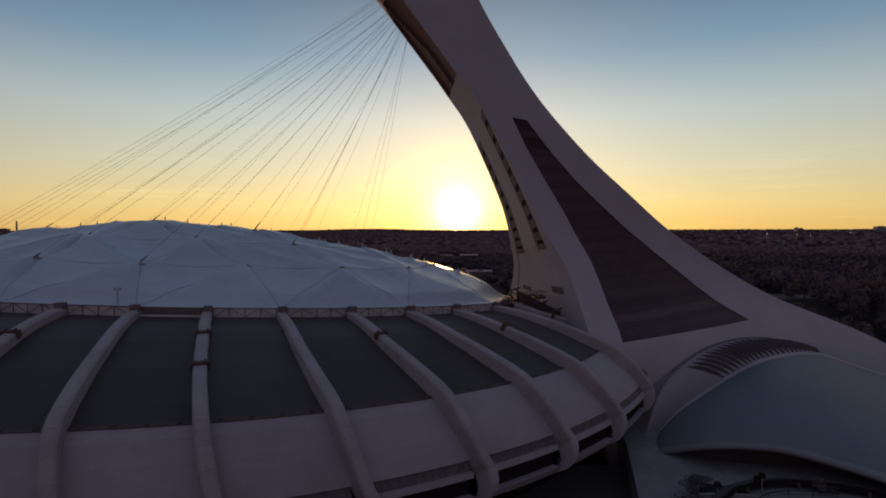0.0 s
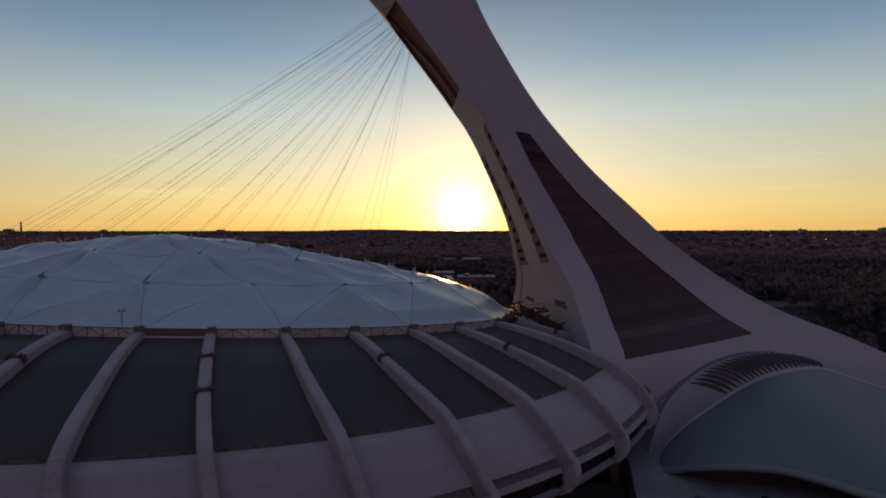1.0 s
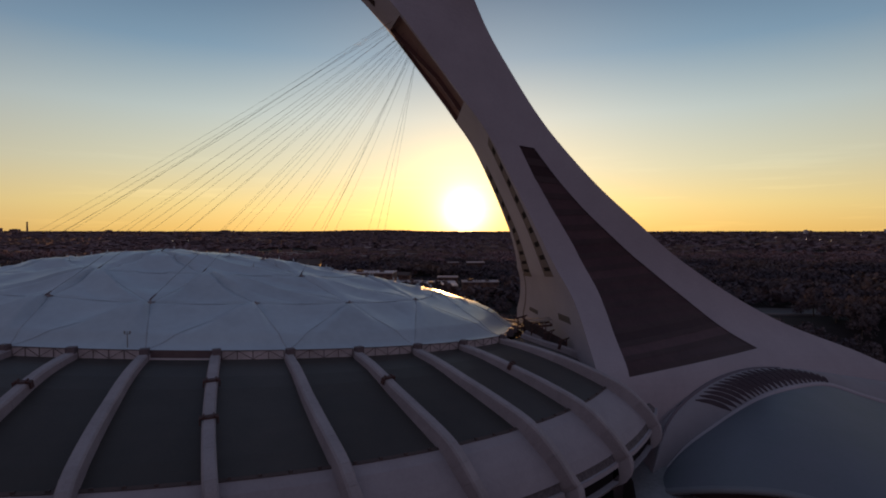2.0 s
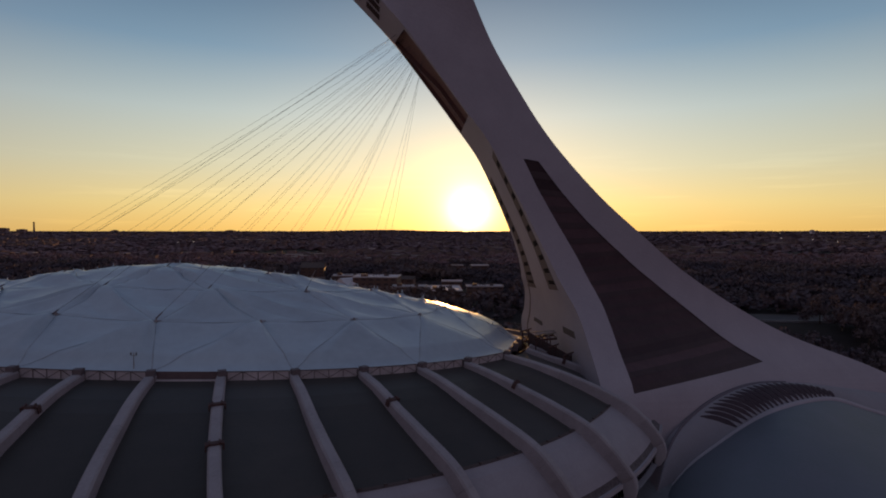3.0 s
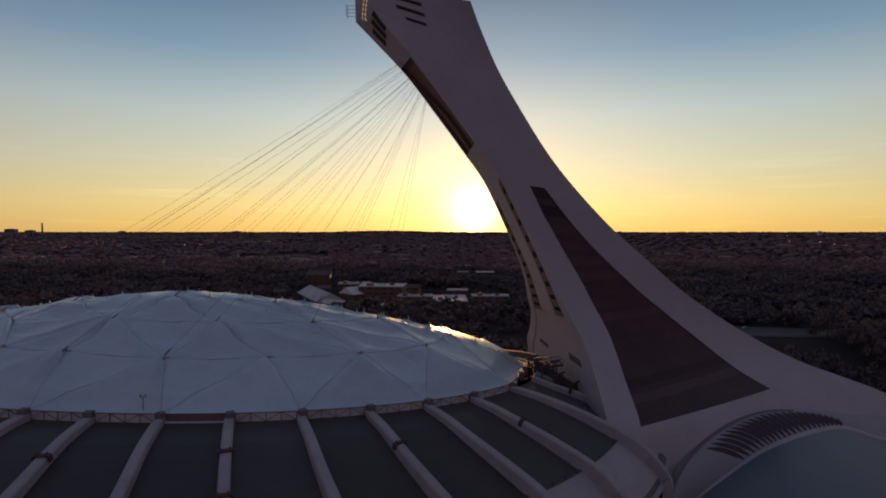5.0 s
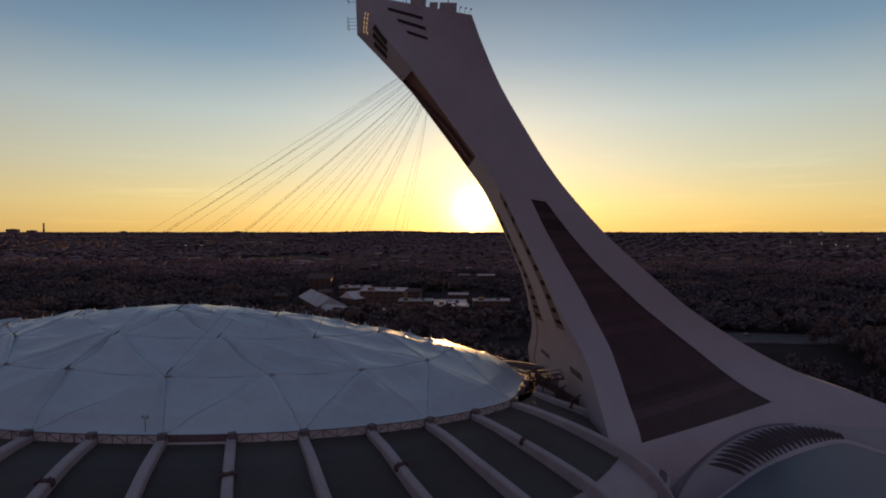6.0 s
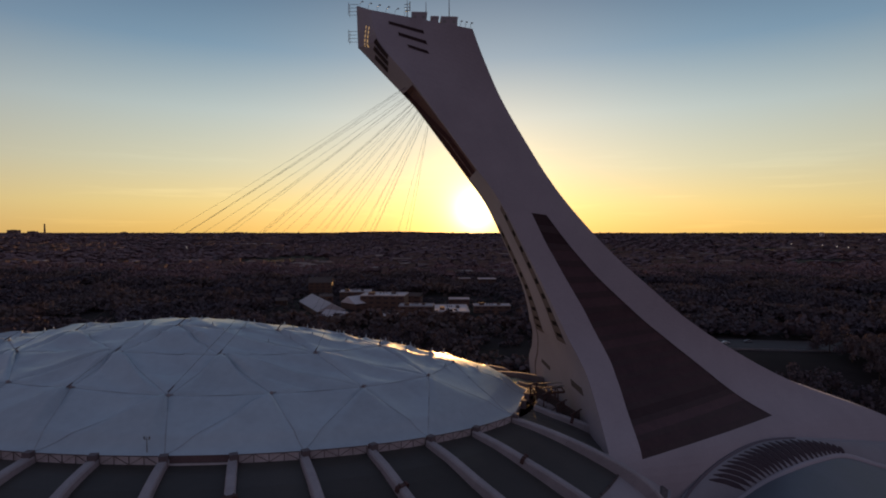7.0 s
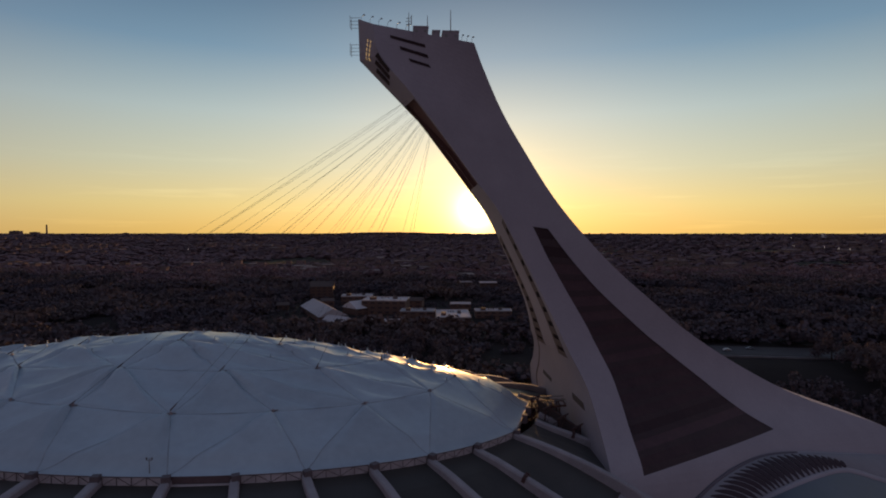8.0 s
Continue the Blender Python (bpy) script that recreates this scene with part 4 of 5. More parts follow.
near_top = [Vector((NOSE[0][0], 174.0, NOSE[0][1])), Vector(FRONT[0]), Vector(BACK[0])]
for k in range(7):
    edge_light(near_top[0].lerp(near_top[1], 0.2).lerp(near_top[1].lerp(near_top[2], 0.42), k / 6) + Vector((0, 0.6, 0)), 1.0)
for k in range(3):
    edge_light(near_top[1].lerp(near_top[2], 0.88 + 0.05 * k) + Vector((0, 0.5, 0)), 0.4)


def nose_frame(z, label):
    """A ladder-like frame standing out from the prow."""
    ob = tagged(new("signal_rack"), label, "signal rack", "racks on the tower prow")
    ob.location = (NOSE[0][0], 174.0, z)
    for y in (-1.0, 1.0):
        v, f = tube_geo([(-2.4, y, -1.8), (-2.4, y, 2.0)], 0.08, 5)
        piece("upright", v, f, M_STEEL, ob)
    for zz in (-1.5, -0.4, 0.7, 1.8):
        v, f = tube_geo([(0.6, 0, zz), (-2.5, 0, zz)], 0.07, 5)
        piece("rung", v, f, M_STEEL, ob)
    return ob


nose_frame(161.0, "steel antenna frame at the top of the prow")
nose_frame(152.5, "steel antenna frame low on the prow")

# ---- the cables from the tower to the roof ----
cable_ends = [roof_node(*n) for n in rings[2]] + [roof_node(*n) for n in rings[3]] + [roof_node(0.755, p) for p in (-95.4, -78.6, 78, 94)] + [roof_node(0.66, p) for p in (-171, 171)] + [roof_node(0.0, 0)]
for k, end in enumerate(cable_ends):
    t = (end.x - (CX - 60)) / 140.0
    v = lerp(1.95, 2.65, min(max(t, 0), 1))
    q = 0.27 if end.y < 172 else 0.73
    start = front(v, q, 0.5)
    ob = tagged(new("stay_cable"), "thin steel stay cable from the tower to the roof", "cable", "stay cables")
    ob.location = end
    pts = []
    for i in range(13):
        u = i / 12
        p = (end + Vector((0, 0, 1.2))).lerp(start, u) - end
        p.z -= 1.5 * 4 * u * (1 - u)
        pts.append(p)
    gv, gf = tube_geo(pts, 0.032, 5)
    piece("strand", gv, gf, M_CABLE, ob)
    d = (pts[1] - pts[0]).normalized()
    reach = 2.4 if 14 <= k < 22 else 0.7
    gv, gf = tube_geo([pts[0] - d * 1.2, pts[0] + d * reach * 0.3, pts[0] + d * reach], [0.18, 0.15, 0.09], 8)
    piece("socket", gv, gf, M_BEARING, ob, "stubby dark cable socket")

# ---- the domed hall at the tower's foot ----
hall = tagged(new("domed_hall"), "low shell-roofed hall with a pale rib and louvred hood", "hall")
hall.location = (80, 130, 0)


def hpart(name, geo, mat, label="", smooth=False):
    return under(piece(name, geo[0], geo[1], mat, hall, label, smooth), hall)


RIDGE = [(46.0, 121.0, 13.5), (55.3, 128.0, 18.5), (65.6, 134.0, 22.1), (75.8, 139.0, 25.6), (83.5, 141.0, 28.2), (97.0, 149.0, 28.0), (110.0, 157.0, 26.0), (122.0, 160.0, 22.0), (136.0, 164.0, 17.5)]
RIM = [(42.0, 116.0, 13.5), (45.2, 111.5, 16.4), (51.0, 104.0, 20.6), (59.1, 101.0, 21.7), (64.9, 99.5, 21.3), (71.2, 96.5, 20.2), (76.1, 92.0, 19.5), (83.0, 85.0, 18.0), (92.0, 77.0, 16.0)]
HOOD = [(45.0, 120.0, 16.0), (51.6, 129.0, 23.6), (59.9, 137.2, 27.6), (70.7, 144.7, 30.6), (84.5, 153.3, 31.5), (98.8, 158.5, 30.4), (114.0, 166.0, 27.2), (131.0, 175.0, 23.5), (151.0, 184.0, 19.0)]


def between(A, B, u, t, bulge):
    a, b = Vector(table(A, u)), Vector(table(B, u))
    return a.lerp(b, t) + Vector((0, 0, bulge * 4 * t * (1 - t)))


US = [8.0 * i / 48 for i in range(49)]
hpart("shell_roof", grid_geo(lambda u, t: between(RIDGE, RIM, u, t, 2.6 * math.sin(math.pi * min(u / 8, 1))), US, [i / 14 for i in range(15)]), M_SHELL, "smooth blue-grey shell roof", True)
hpart("hood", grid_geo(lambda u, t: between(HOOD, RIDGE, u, t, 1.4), US, [i / 8 for i in range(9)]), M_HOOD, "grey concrete hood", True)
# the skirt that joins the hood to the tower
hpart("skirt", grid_geo(lambda u, t: Vector(table(HOOD, u)).lerp(Vector(table(HOOD, u)) + Vector((-2.0, 16.0, 0.5)), t) - Vector((0, 0, 1.5 * math.sin(math.pi * t))), US, [i / 6 for i in range(7)]), M_CONCRETE, "", True)


def ribbon_geo(A, w_out, w_in, lift, drop, u0=0.0, u1=8.0, n=48, toward=None):
    """A raised band along a line, with thickness."""
    v, f = [], []
    for i in range(n + 1):
        u = lerp(u0, u1, i / n)
        p = Vector(table(A, u))
        q = (Vector(table(toward, u)) - p).normalized()
        up = Vector((0, 0, 1))
        v += [p - q * w_out - up * drop, p - q * w_out + up * lift * 0.7, p + up * lift, p + q * w_in + up * lift * 0.7, p + q * w_in - up * drop]
    for i in range(n):
        for j in range(5):
            a, b = i * 5 + j, i * 5 + (j + 1) % 5
            f.append((a, a + 5, b + 5, b))
    f += [tuple(range(5)), tuple(range(n * 5, n * 5 + 5))[::-1]]
    return v, f


hpart("ridge_rib", ribbon_geo(RIDGE, 1.0, 1.7, 0.55, 0.6, u1=8.0, toward=RIM), M_CONCRETE, "pale curved concrete rib", True)
hpart("eaves_band", ribbon_geo(RIM, 0.5, 2.3, 0.3, 0.5, 0.4, toward=RIDGE), M_EAVES, "grey eaves band", True)
hpart("window_wall", grid_geo(lambda u, d: Vector(table(RIM, u)).lerp(Vector(table(RIDGE, u)), 0.12) - Vector((0, 0, 0.5 + d)), US, [0.0, 2.6, 5.2]), M_SPANDREL, "dark shaded window wall")
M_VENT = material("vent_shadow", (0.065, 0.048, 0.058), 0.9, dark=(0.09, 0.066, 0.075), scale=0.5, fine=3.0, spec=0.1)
# louvred vent in the hood: curved raised blades whose dark colour is the slots' shade
def vent_slot_geo(u, width):
    """A thin raised blade coloured as a slot's shade, pointed at both ends, that runs from the hood's outer edge down
    towards the rib.
    """
    v, f = [], []
    n = 8
    t0 = 0.17 + 0.08 * max(0.0, (2.7 - u) / 0.6) + 0.54 * max(0.0, (u - 4.6) / 1.3) ** 1.3
    slant = 0.50 - 0.40 * max(0.0, (u - 3.0) / 2.9)
    for lift in (0.16, -0.1):
        for i in range(n + 1):
            t = lerp(t0, 0.95, i / n)
            taper = width * min(1.0, 0.12 + 3.2 * i / n, 0.25 + 3.0 * (1 - i / n))
            for k in (-0.5, 0.5):
                v.append(between(HOOD, RIDGE, u + slant * i / n + k * taper, t, 1.4) + Vector((0, 0, lift)))
    m = 2 * (n + 1)
    for i in range(n):
        a = 2 * i
        f += [(a, a + 1, a + 3, a + 2), (a, a + 2, m + a + 2, m + a), (a + 1, m + a + 1, m + a + 3, a + 3)]
    f += [(0, m, m + 1, 1), (m - 2, m - 1, 2 * m - 1, 2 * m - 2)]
    return v, f


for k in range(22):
    hpart("vent_slot", vent_slot_geo(lerp(2.1, 5.85, k / 21), 0.14), M_VENT, "curved raised blade in a dark colour for the shade of a vent slot")
# a dark ribbon laid along the crease, with the crease's shade as its colour
M_CREASE_SHADE = material("crease_shade", (0.15, 0.125, 0.15), 0.85, dark=(0.10, 0.08, 0.10), scale=0.4, fine=3.0)
CREASE = [tuple(between(HOOD, RIDGE, float(u), 0.03, 1.4)) for u in range(9)]
hpart("crease_band", ribbon_geo(CREASE, 0.4, 0.4, 0.3, 0.4, 0.7, 4.8, toward=RIDGE), M_CREASE_SHADE, "dark band painted for the shade in the crease between the hood and the tower", True)

# ---- steel walkway between the roof ring and the tower ----
walkway = tagged(new("service_walkway"), "rusty steel service walkway from the roof ring towards the tower", "walkway")
walkway.location = (24, 164, 42.2)
for y in (-3.2, 3.2):
    v, f = beam_geo((-4, y, -0.5), (6.5, y * 0.8, 0.3), 0.35, 0.6)
    piece("girder", v, f, M_RUST, walkway)
    v, f = beam_geo((-4, y, 0.9), (6.5, y * 0.5, 1.9), 0.28, 0.28)
    piece("handrail", v, f, M_STEEL, walkway)
    for k in range(5):
        x = lerp(-4, 6.5, k / 4)
        v, f = beam_geo((x, y * lerp(1, 0.8, k / 4), lerp(-0.5, 0.3, k / 4)), (x, y * lerp(1, 0.8, k / 4), lerp(0.9, 1.9, k / 4)), 0.1)
        piece("post", v, f, M_STEEL, walkway)
for k in range(7):
    x = lerp(-3.8, 6.2, k / 6)
    v, f = beam_geo((x, -3.1, lerp(-0.2, 0.6, k / 6)), (x, 3.1, lerp(-0.2, 0.6, k / 6)), 0.5, 0.12)
    piece("grating", v, f, M_RUST, walkway)
for y in (-2.6, 2.6):
    for x in (-2.0, 4.5):
        v, f = beam_geo((x, y, -4.5), (x, y, 0.0), 0.3)
        piece("leg", v, f, M_RUST, walkway)

# rusty bracing between the end of the roof ring and the tower
bracing = tagged(new("steel_bracing"), "rusty steel bracing frames with added dark panels at the tower's foot", "bracing")
bracing.location = (26, 156, 37.5)
for k in range(4):
    x0, y0 = lerp(-5.0, 5.2, k / 3), lerp(4.0, -7.0, k / 3)
    h = lerp(7.6, 3.0, k / 3)
    for dx in (-1.3, 1.3):
        piece("leg", *beam_geo((x0 + dx, y0 + dx, -2.0), (x0 + dx * 0.8, y0 + dx * 0.8, h), 0.28), M_RUST, bracing)
    piece("top_beam", *beam_geo((x0 - 1.8, y0 - 1.8, h), (x0 + 1.9, y0 + 1.9, h + 0.3), 0.34), M_RUST, bracing)
    piece("diagonal", *beam_geo((x0 - 1.3, y0 - 1.3, 0.0), (x0 + 1.2, y0 + 1.2, h - 0.3), 0.2), M_RUST, bracing)
    if k < 3:
        x1, y1, h1 = lerp(-5.0, 5.2, (k + 1) / 3), lerp(4.0, -7.0, (k + 1) / 3), lerp(7.6, 3.0, (k + 1) / 3)
        piece("tie_beam", *beam_geo((x0, y0, h), (x1, y1, h1), 0.26), M_RUST, bracing)
        piece("cross_brace", *beam_geo((x0 + 0.5, y0, 0.4), (x1, y1, h1 - 0.4), 0.18), M_RUST, bracing)
        # solid panel added between the frames only to darken the tower's foot
        piece("darkening_panel", [Vector(p) for p in ((x0 + 1.0, y0 + 1.0, -1.0), (x1 + 1.0, y1 + 1.0, -1.0), (x1 + 0.9, y1 + 0.9, h1 - 0.5), (x0 + 0.9, y0 + 0.9, h - 0.6),
                                                  (x0 + 1.1, y0 + 1.1, -1.0), (x1 + 1.1, y1 + 1.1, -1.0), (x1 + 1.0, y1 + 1.0, h1 - 0.5), (x0 + 1.0, y0 + 1.0, h - 0.6))],
              [(0, 1, 2, 3), (7, 6, 5, 4), (0, 4, 5, 1), (1, 5, 6, 2), (2, 6, 7, 3), (3, 7, 4, 0)], M_GUTTER, bracing, "dark brown panel added to darken the tower's foot")
piece("raking_beam", *beam_geo((-8.2, 2.0, 1.0), (-1.6, 1.6, 4.3), 0.34), M_RUST, bracing)
piece("raking_beam", *beam_geo((-7.4, 3.4, 2.6), (0.5, -0.6, 1.2), 0.22), M_STEEL, bracing)

# thin mast with lamps on the roof ring
mast = tagged(new("weather_mast"), "thin steel mast with two small sensors at the roof edge", "mast")
mx, my = oval(RING_A - 1.0, RING_B - 1.0, -74.5)
mast.location = (mx, my, ring_z(mx, my) + BAND_H)
v, f = tube_geo([(0, 0, -0.6), (0, 0, 3.2)], [0.12, 0.07], 6)
piece("pole", v, f, M_STEEL, mast)
v, f = tube_geo([(-0.5, 0, 2.7), (0.5, 0, 2.7)], 0.06, 5)
piece("crossarm", v, f, M_STEEL, mast)
for x in (-0.5, 0.5):
    v, f = box_geo((x, 0, 3.0), (0.2, 0.2, 0.5))
    piece("sensor", v, f, M_STEEL, mast)

# ---- ground ----
def land(x, y):
    """Height of the ground: low round the stadium, a rise behind it, then a slow climb to the far hills."""
    d = math.hypot(x, y)
    rise = smooth01((y - 205) / 75.0)
    far = min(max((d - 900) / 3900.0, 0), 1)
    hill = 13.0 * math.exp(-((x + 640) / 420.0) ** 2) * smooth01((d - 3900) / 700.0) if y > 0 else 0.0
    return 22.5 * rise + 35.0 * far + hill + 1.5 * noise.noise((x * 0.004, y * 0.004, 0)) * rise


rad_steps = [0, 60, 120, 160, 190, 210, 225, 240, 255, 270, 285, 300, 330, 380, 450, 550, 700, 900, 1200, 1600, 2200, 3000, 3800, 4600, 4990]
gv, gf = [], []
NA = 180
for r in rad_steps:
    for k in range(NA):
        a = 2 * math.pi * k / NA
        x, y = r * math.sin(a), r * math.cos(a)
        gv.append((x, y, land(x, y)))
for i in range(len(rad_steps) - 1):
    for k in range(NA):
        a, b = i * NA + k, i * NA + (k + 1) % NA
        gf.append((a, a + NA, b + NA, b))
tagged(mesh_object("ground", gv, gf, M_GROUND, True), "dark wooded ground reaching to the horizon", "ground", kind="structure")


def draped(name, line, width, mat, label, lift=0.12, cat="road"):
    """A band of paving laid along a line on the ground."""
    v, f = [], []
    n = 60
    for i in range(n + 1):
        p = table(line, (len(line) - 1) * i / n)
        q = table(line, min((len(line) - 1) * i / n + 0.02, len(line) - 1))
        o = table(line, max((len(line) - 1) * i / n - 0.02, 0))
        d = Vector((q[0] - o[0], q[1] - o[1], 0)).normalized()
        s = Vector((-d.y, d.x, 0))
        for k in (-0.5, 0.5):
            w = Vector((p[0], p[1], 0)) + s * k * width
            v.append(Vector((w.x, w.y, land(w.x, w.y) + lift)))
            v.append(Vector((w.x, w.y, land(w.x, w.y) - 1.0)))
    for i in range(n):
        a = 4 * i
        f += [(a, a + 2, a + 6, a + 4), (a, a + 4, a + 5, a + 1), (a + 2, a + 3, a + 7, a + 6)]
    f += [(0, 1, 3, 2), (4 * n, 4 * n + 2, 4 * n + 3, 4 * n + 1)]
    return tagged(mesh_object(name, v, f, mat), label, cat, kind="structure")


ROAD = [(100.0, 336.0), (125.0, 332.0), (150.0, 328.0), (300.0, 322.0), (600.0, 330.0)]
draped("road", ROAD, 24.0, M_ASPHALT, "grey asphalt road with parked and standing cars", 0.15)
M_KERB = material("kerb_concrete", (0.075, 0.066, 0.066), 0.85, dark=(0.05, 0.045, 0.045), scale=0.1, fine=1.5)
draped("pavement", [(x, y - 15.0) for x, y in ROAD], 2.6, M_KERB, "grey concrete pavement along the road", 0.3, "pavement")
draped("barrier", [(x, y - 19.5) for x, y in ROAD[:4]], 0.8, M_PLAZA, "low concrete barrier beside the road", 1.1, "barrier")
PATHWAY = [(215.0, 345.0), (290.0, 372.0), (380.0, 385.0), (520.0, 380.0)]
draped("path", PATHWAY, 5.0, M_KERB, "pale curving park path", 0.2, "path")
PODIUM_Z = 16.4
pv, pf = [], []
pod = [(33.0, 62.0), (42.0, 42.0), (60.0, 30.0), (150.0, 30.0), (150.0, 132.0), (41.0, 132.0), (39.5, 116.0), (36.5, 104.0), (33.5, 92.0), (32.0, 78.0)]
for z in (PODIUM_Z, -0.5):
    pv += [(x, y, z) for x, y in pod]
pn = len(pod)
pf = [tuple(range(pn)), tuple(range(2 * pn - 1, pn - 1, -1))] + [(i, pn + i, pn + (i + 1) % pn, (i + 1) % pn) for i in range(pn)]
tagged(mesh_object("podium", pv, pf, M_PLAZA), "worn concrete terrace between the stadium and the hall", "terrace", kind="structure")

low = [(-25.0, 66.0), (33.0, 62.0), (32.0, 78.0), (33.5, 92.0), (36.5, 104.0), (39.5, 116.0), (30.0, 118.0), (5.0, 95.0)]
ln = len(low)
lv = [(x, y, z) for z in (11.0, -0.5) for x, y in low]
lf = [tuple(range(ln)), tuple(range(2 * ln - 1, ln - 1, -1))] + [(i, ln + i, ln + (i + 1) % ln, (i + 1) % ln) for i in range(ln)]
tagged(mesh_object("forecourt", lv, lf, M_KERB), "dark paved forecourt below the terrace", "forecourt", kind="structure")

# ---- trees ----
rng = np.random.default_rng(7)


def crown_arrays(seed, leaves, leaf, lobes=7):
    """Leaf quads scattered over a few uneven lobes: points (n, 4, 3), for a crown about 1 wide and 1 high."""
    r = np.random.default_rng(seed)
    centres = np.stack([r.normal(0, 0.2, lobes), r.normal(0, 0.2, lobes), r.uniform(0.32, 0.85, lobes)], 1)
    radii = r.uniform(0.16, 0.30, lobes) * (1.15 - 0.45 * centres[:, 2])
    k = r.integers(0, lobes, leaves)
    d = r.normal(0, 1, (leaves, 3))
    d /= np.linalg.norm(d, axis=1)[:, None]
    p = centres[k] + d * radii[k][:, None] * r.uniform(0.75, 1.1, leaves)[:, None]
    a = np.cross(d + r.normal(0, 0.7, (leaves, 3)), r.normal(0, 1, (leaves, 3)))
    a /= np.linalg.norm(a, axis=1)[:, None] + 1e-9
    b = np.cross(d, a)
    b /= np.linalg.norm(b, axis=1)[:, None] + 1e-9
    s = leaf * r.uniform(0.6, 1.25, leaves)[:, None]
    return np.stack([p - a * s - b * s * 0.8, p + a * s * 0.9 - b * s, p + a * s + b * s * 0.9, p - a * s * 0.8 + b * s], 1)


def quads_mesh(name, quads, mat):
    n = len(quads)
    me = bpy.data.meshes.new(name)
    me.vertices.add(4 * n)
    me.vertices.foreach_set("co", quads.reshape(-1).astype(np.float32))
    me.loops.add(4 * n)
    me.loops.foreach_set("vertex_index", np.arange(4 * n, dtype=np.int32))
    me.polygons.add(n)
    me.polygons.foreach_set("loop_start", np.arange(0, 4 * n, 4, dtype=np.int32))
    me.update(calc_edges=True)
    me.materials.append(mat)
    return me


def trunk_geo(h, r):
    geos = [tube_geo([(0, 0, -0.5), (0.1, 0.05, h * 0.4), (0.05, 0.2, h * 0.75)], [r, r * 0.75, r * 0.35], 6)]
    for k in range(3):
        a = 2.1 * k + 0.4
        geos.append(tube_geo([(0.08, 0.05, h * (0.35 + 0.08 * k)), (math.cos(a) * h * 0.2, math.sin(a) * h * 0.2, h * (0.6 + 0.06 * k))], [r * 0.5, r * 0.2], 5))
    return joined(geos)


crown_meshes = []
trunk_meshes = []
for k in range(5):
    crown_meshes.append(quads_mesh("crown", crown_arrays(100 + k, 520, 0.036, 10) * np.array([11.0, 11.0, 12.0]), M_LEAF))
    ob = mesh_object("trunk", *trunk_geo(9.0, 0.32), M_TRUNK)
    trunk_meshes.append(ob.data)
    bpy.data.objects.remove(ob)

# where nothing grows: the road, the paths, the hall, the built-up patch behind the stadium


def road_y(x):
    return float(np.interp(x, [p[0] for p in ROAD], [p[1] for p in ROAD]))


def free(x, y):
    if x > 50 and abs(y - road_y(x)) < 16:
        return False
    if -160 < x < 40 and 392 < y < 555:
        return rng.random() < 0.4
    if 95 < x < 198 and road_y(x) - 78 < y < road_y(x) + 16:
        return False
    return True


spots = []
step = 10.0
y = 238.0
while y < 900:
    half = 0.92 * y + 40
    x = -half
    while x < half:
        px, py = x + rng.uniform(-4.5, 4.5), y + rng.uniform(-4.5, 4.5)
        if free(px, py) and noise.noise((px * 0.012, py * 0.012, 3.0)) > (-0.5 if py < 520 else -0.28):
            spots.append((px, py))
        x += step
    y += step
spots.sort(key=lambda p: (p[0] - 90) ** 2 * 0.25 + p[1] ** 2)
near_spots = [p for p in spots if p[1] < 420 and (p[0] > 40 or p[0] < -10)][:260]
chosen = set(near_spots)
trees = []
for k in range(5):
    t = tagged(new("tree"), ("broad dark green tree in the woods behind the stadium", "tall dark tree with browning autumn leaves", "dense bushy tree with an uneven dark crown",
                             "slender dark tree among the park woods", "spreading tree with thin brown-green foliage")[k], "tree", "trees of the park woods")
    c = new("crown", crown_meshes[k])
    c.parent = t
    s = new("trunk", trunk_meshes[k])
    s.parent = t
    trees.append(t)
used = [False] * 5
for px, py in near_spots:
    k = int(rng.integers(0, 5))
    s = rng.uniform(0.75, 1.3)
    m = Matrix.Translation((px, py, land(px, py))) @ Matrix.Rotation(rng.uniform(0, 6.28), 4, "Z") @ Matrix.Diagonal((s, s, s * rng.uniform(0.85, 1.15), 1))
    if not used[k]:
        trees[k].matrix_basis = m
        used[k] = True
    else:
        loc, rot, sc = m.decompose()
        c = copy_thing(trees[k], Matrix.LocRotScale(loc, rot, None))
        c.scale = sc

# the rest of the woods, past counting
variants = [crown_arrays(200 + k, 90, 0.080, 8) for k in range(6)]
blocks = []
for px, py in spots:
    if (px, py) in chosen:
        continue
    q = variants[int(rng.integers(0, 6))]
    grow = 0.42 if -165 < px < 45 and 375 < py < 560 else 1.0 + 0.7 * noise.noise((px * 0.02, py * 0.02, 17.0))
    a, s, h = rng.uniform(0, 6.28), rng.uniform(9.0, 18.0) * grow, rng.uniform(8.0, 13.0) * grow
    rot = np.array([[math.cos(a), -math.sin(a), 0], [math.sin(a), math.cos(a), 0], [0, 0, 1]])
    blocks.append((q * np.array([s, s, h])) @ rot.T + np.array([px, py, land(px, py) - 0.8]))
# picks the farther clumps, which take the haze-paled leaf colour
def haze_tint(q):
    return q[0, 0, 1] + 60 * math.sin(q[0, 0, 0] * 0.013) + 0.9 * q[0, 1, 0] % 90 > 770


near_blocks = [q for q in blocks if not haze_tint(q)]
woods = new("woods", quads_mesh("woods", np.concatenate(near_blocks), M_LEAF))
tagged(woods, "dense dark woods with browning leaves behind the stadium", "woods", kind="stuff")
park_woods = new("park_woods", quads_mesh("park_woods", np.concatenate([q for q in blocks if haze_tint(q)]), M_LEAF_HAZE))
tagged(park_woods, "brown autumn woods of the park past the school, paled for haze", "woods", kind="stuff")

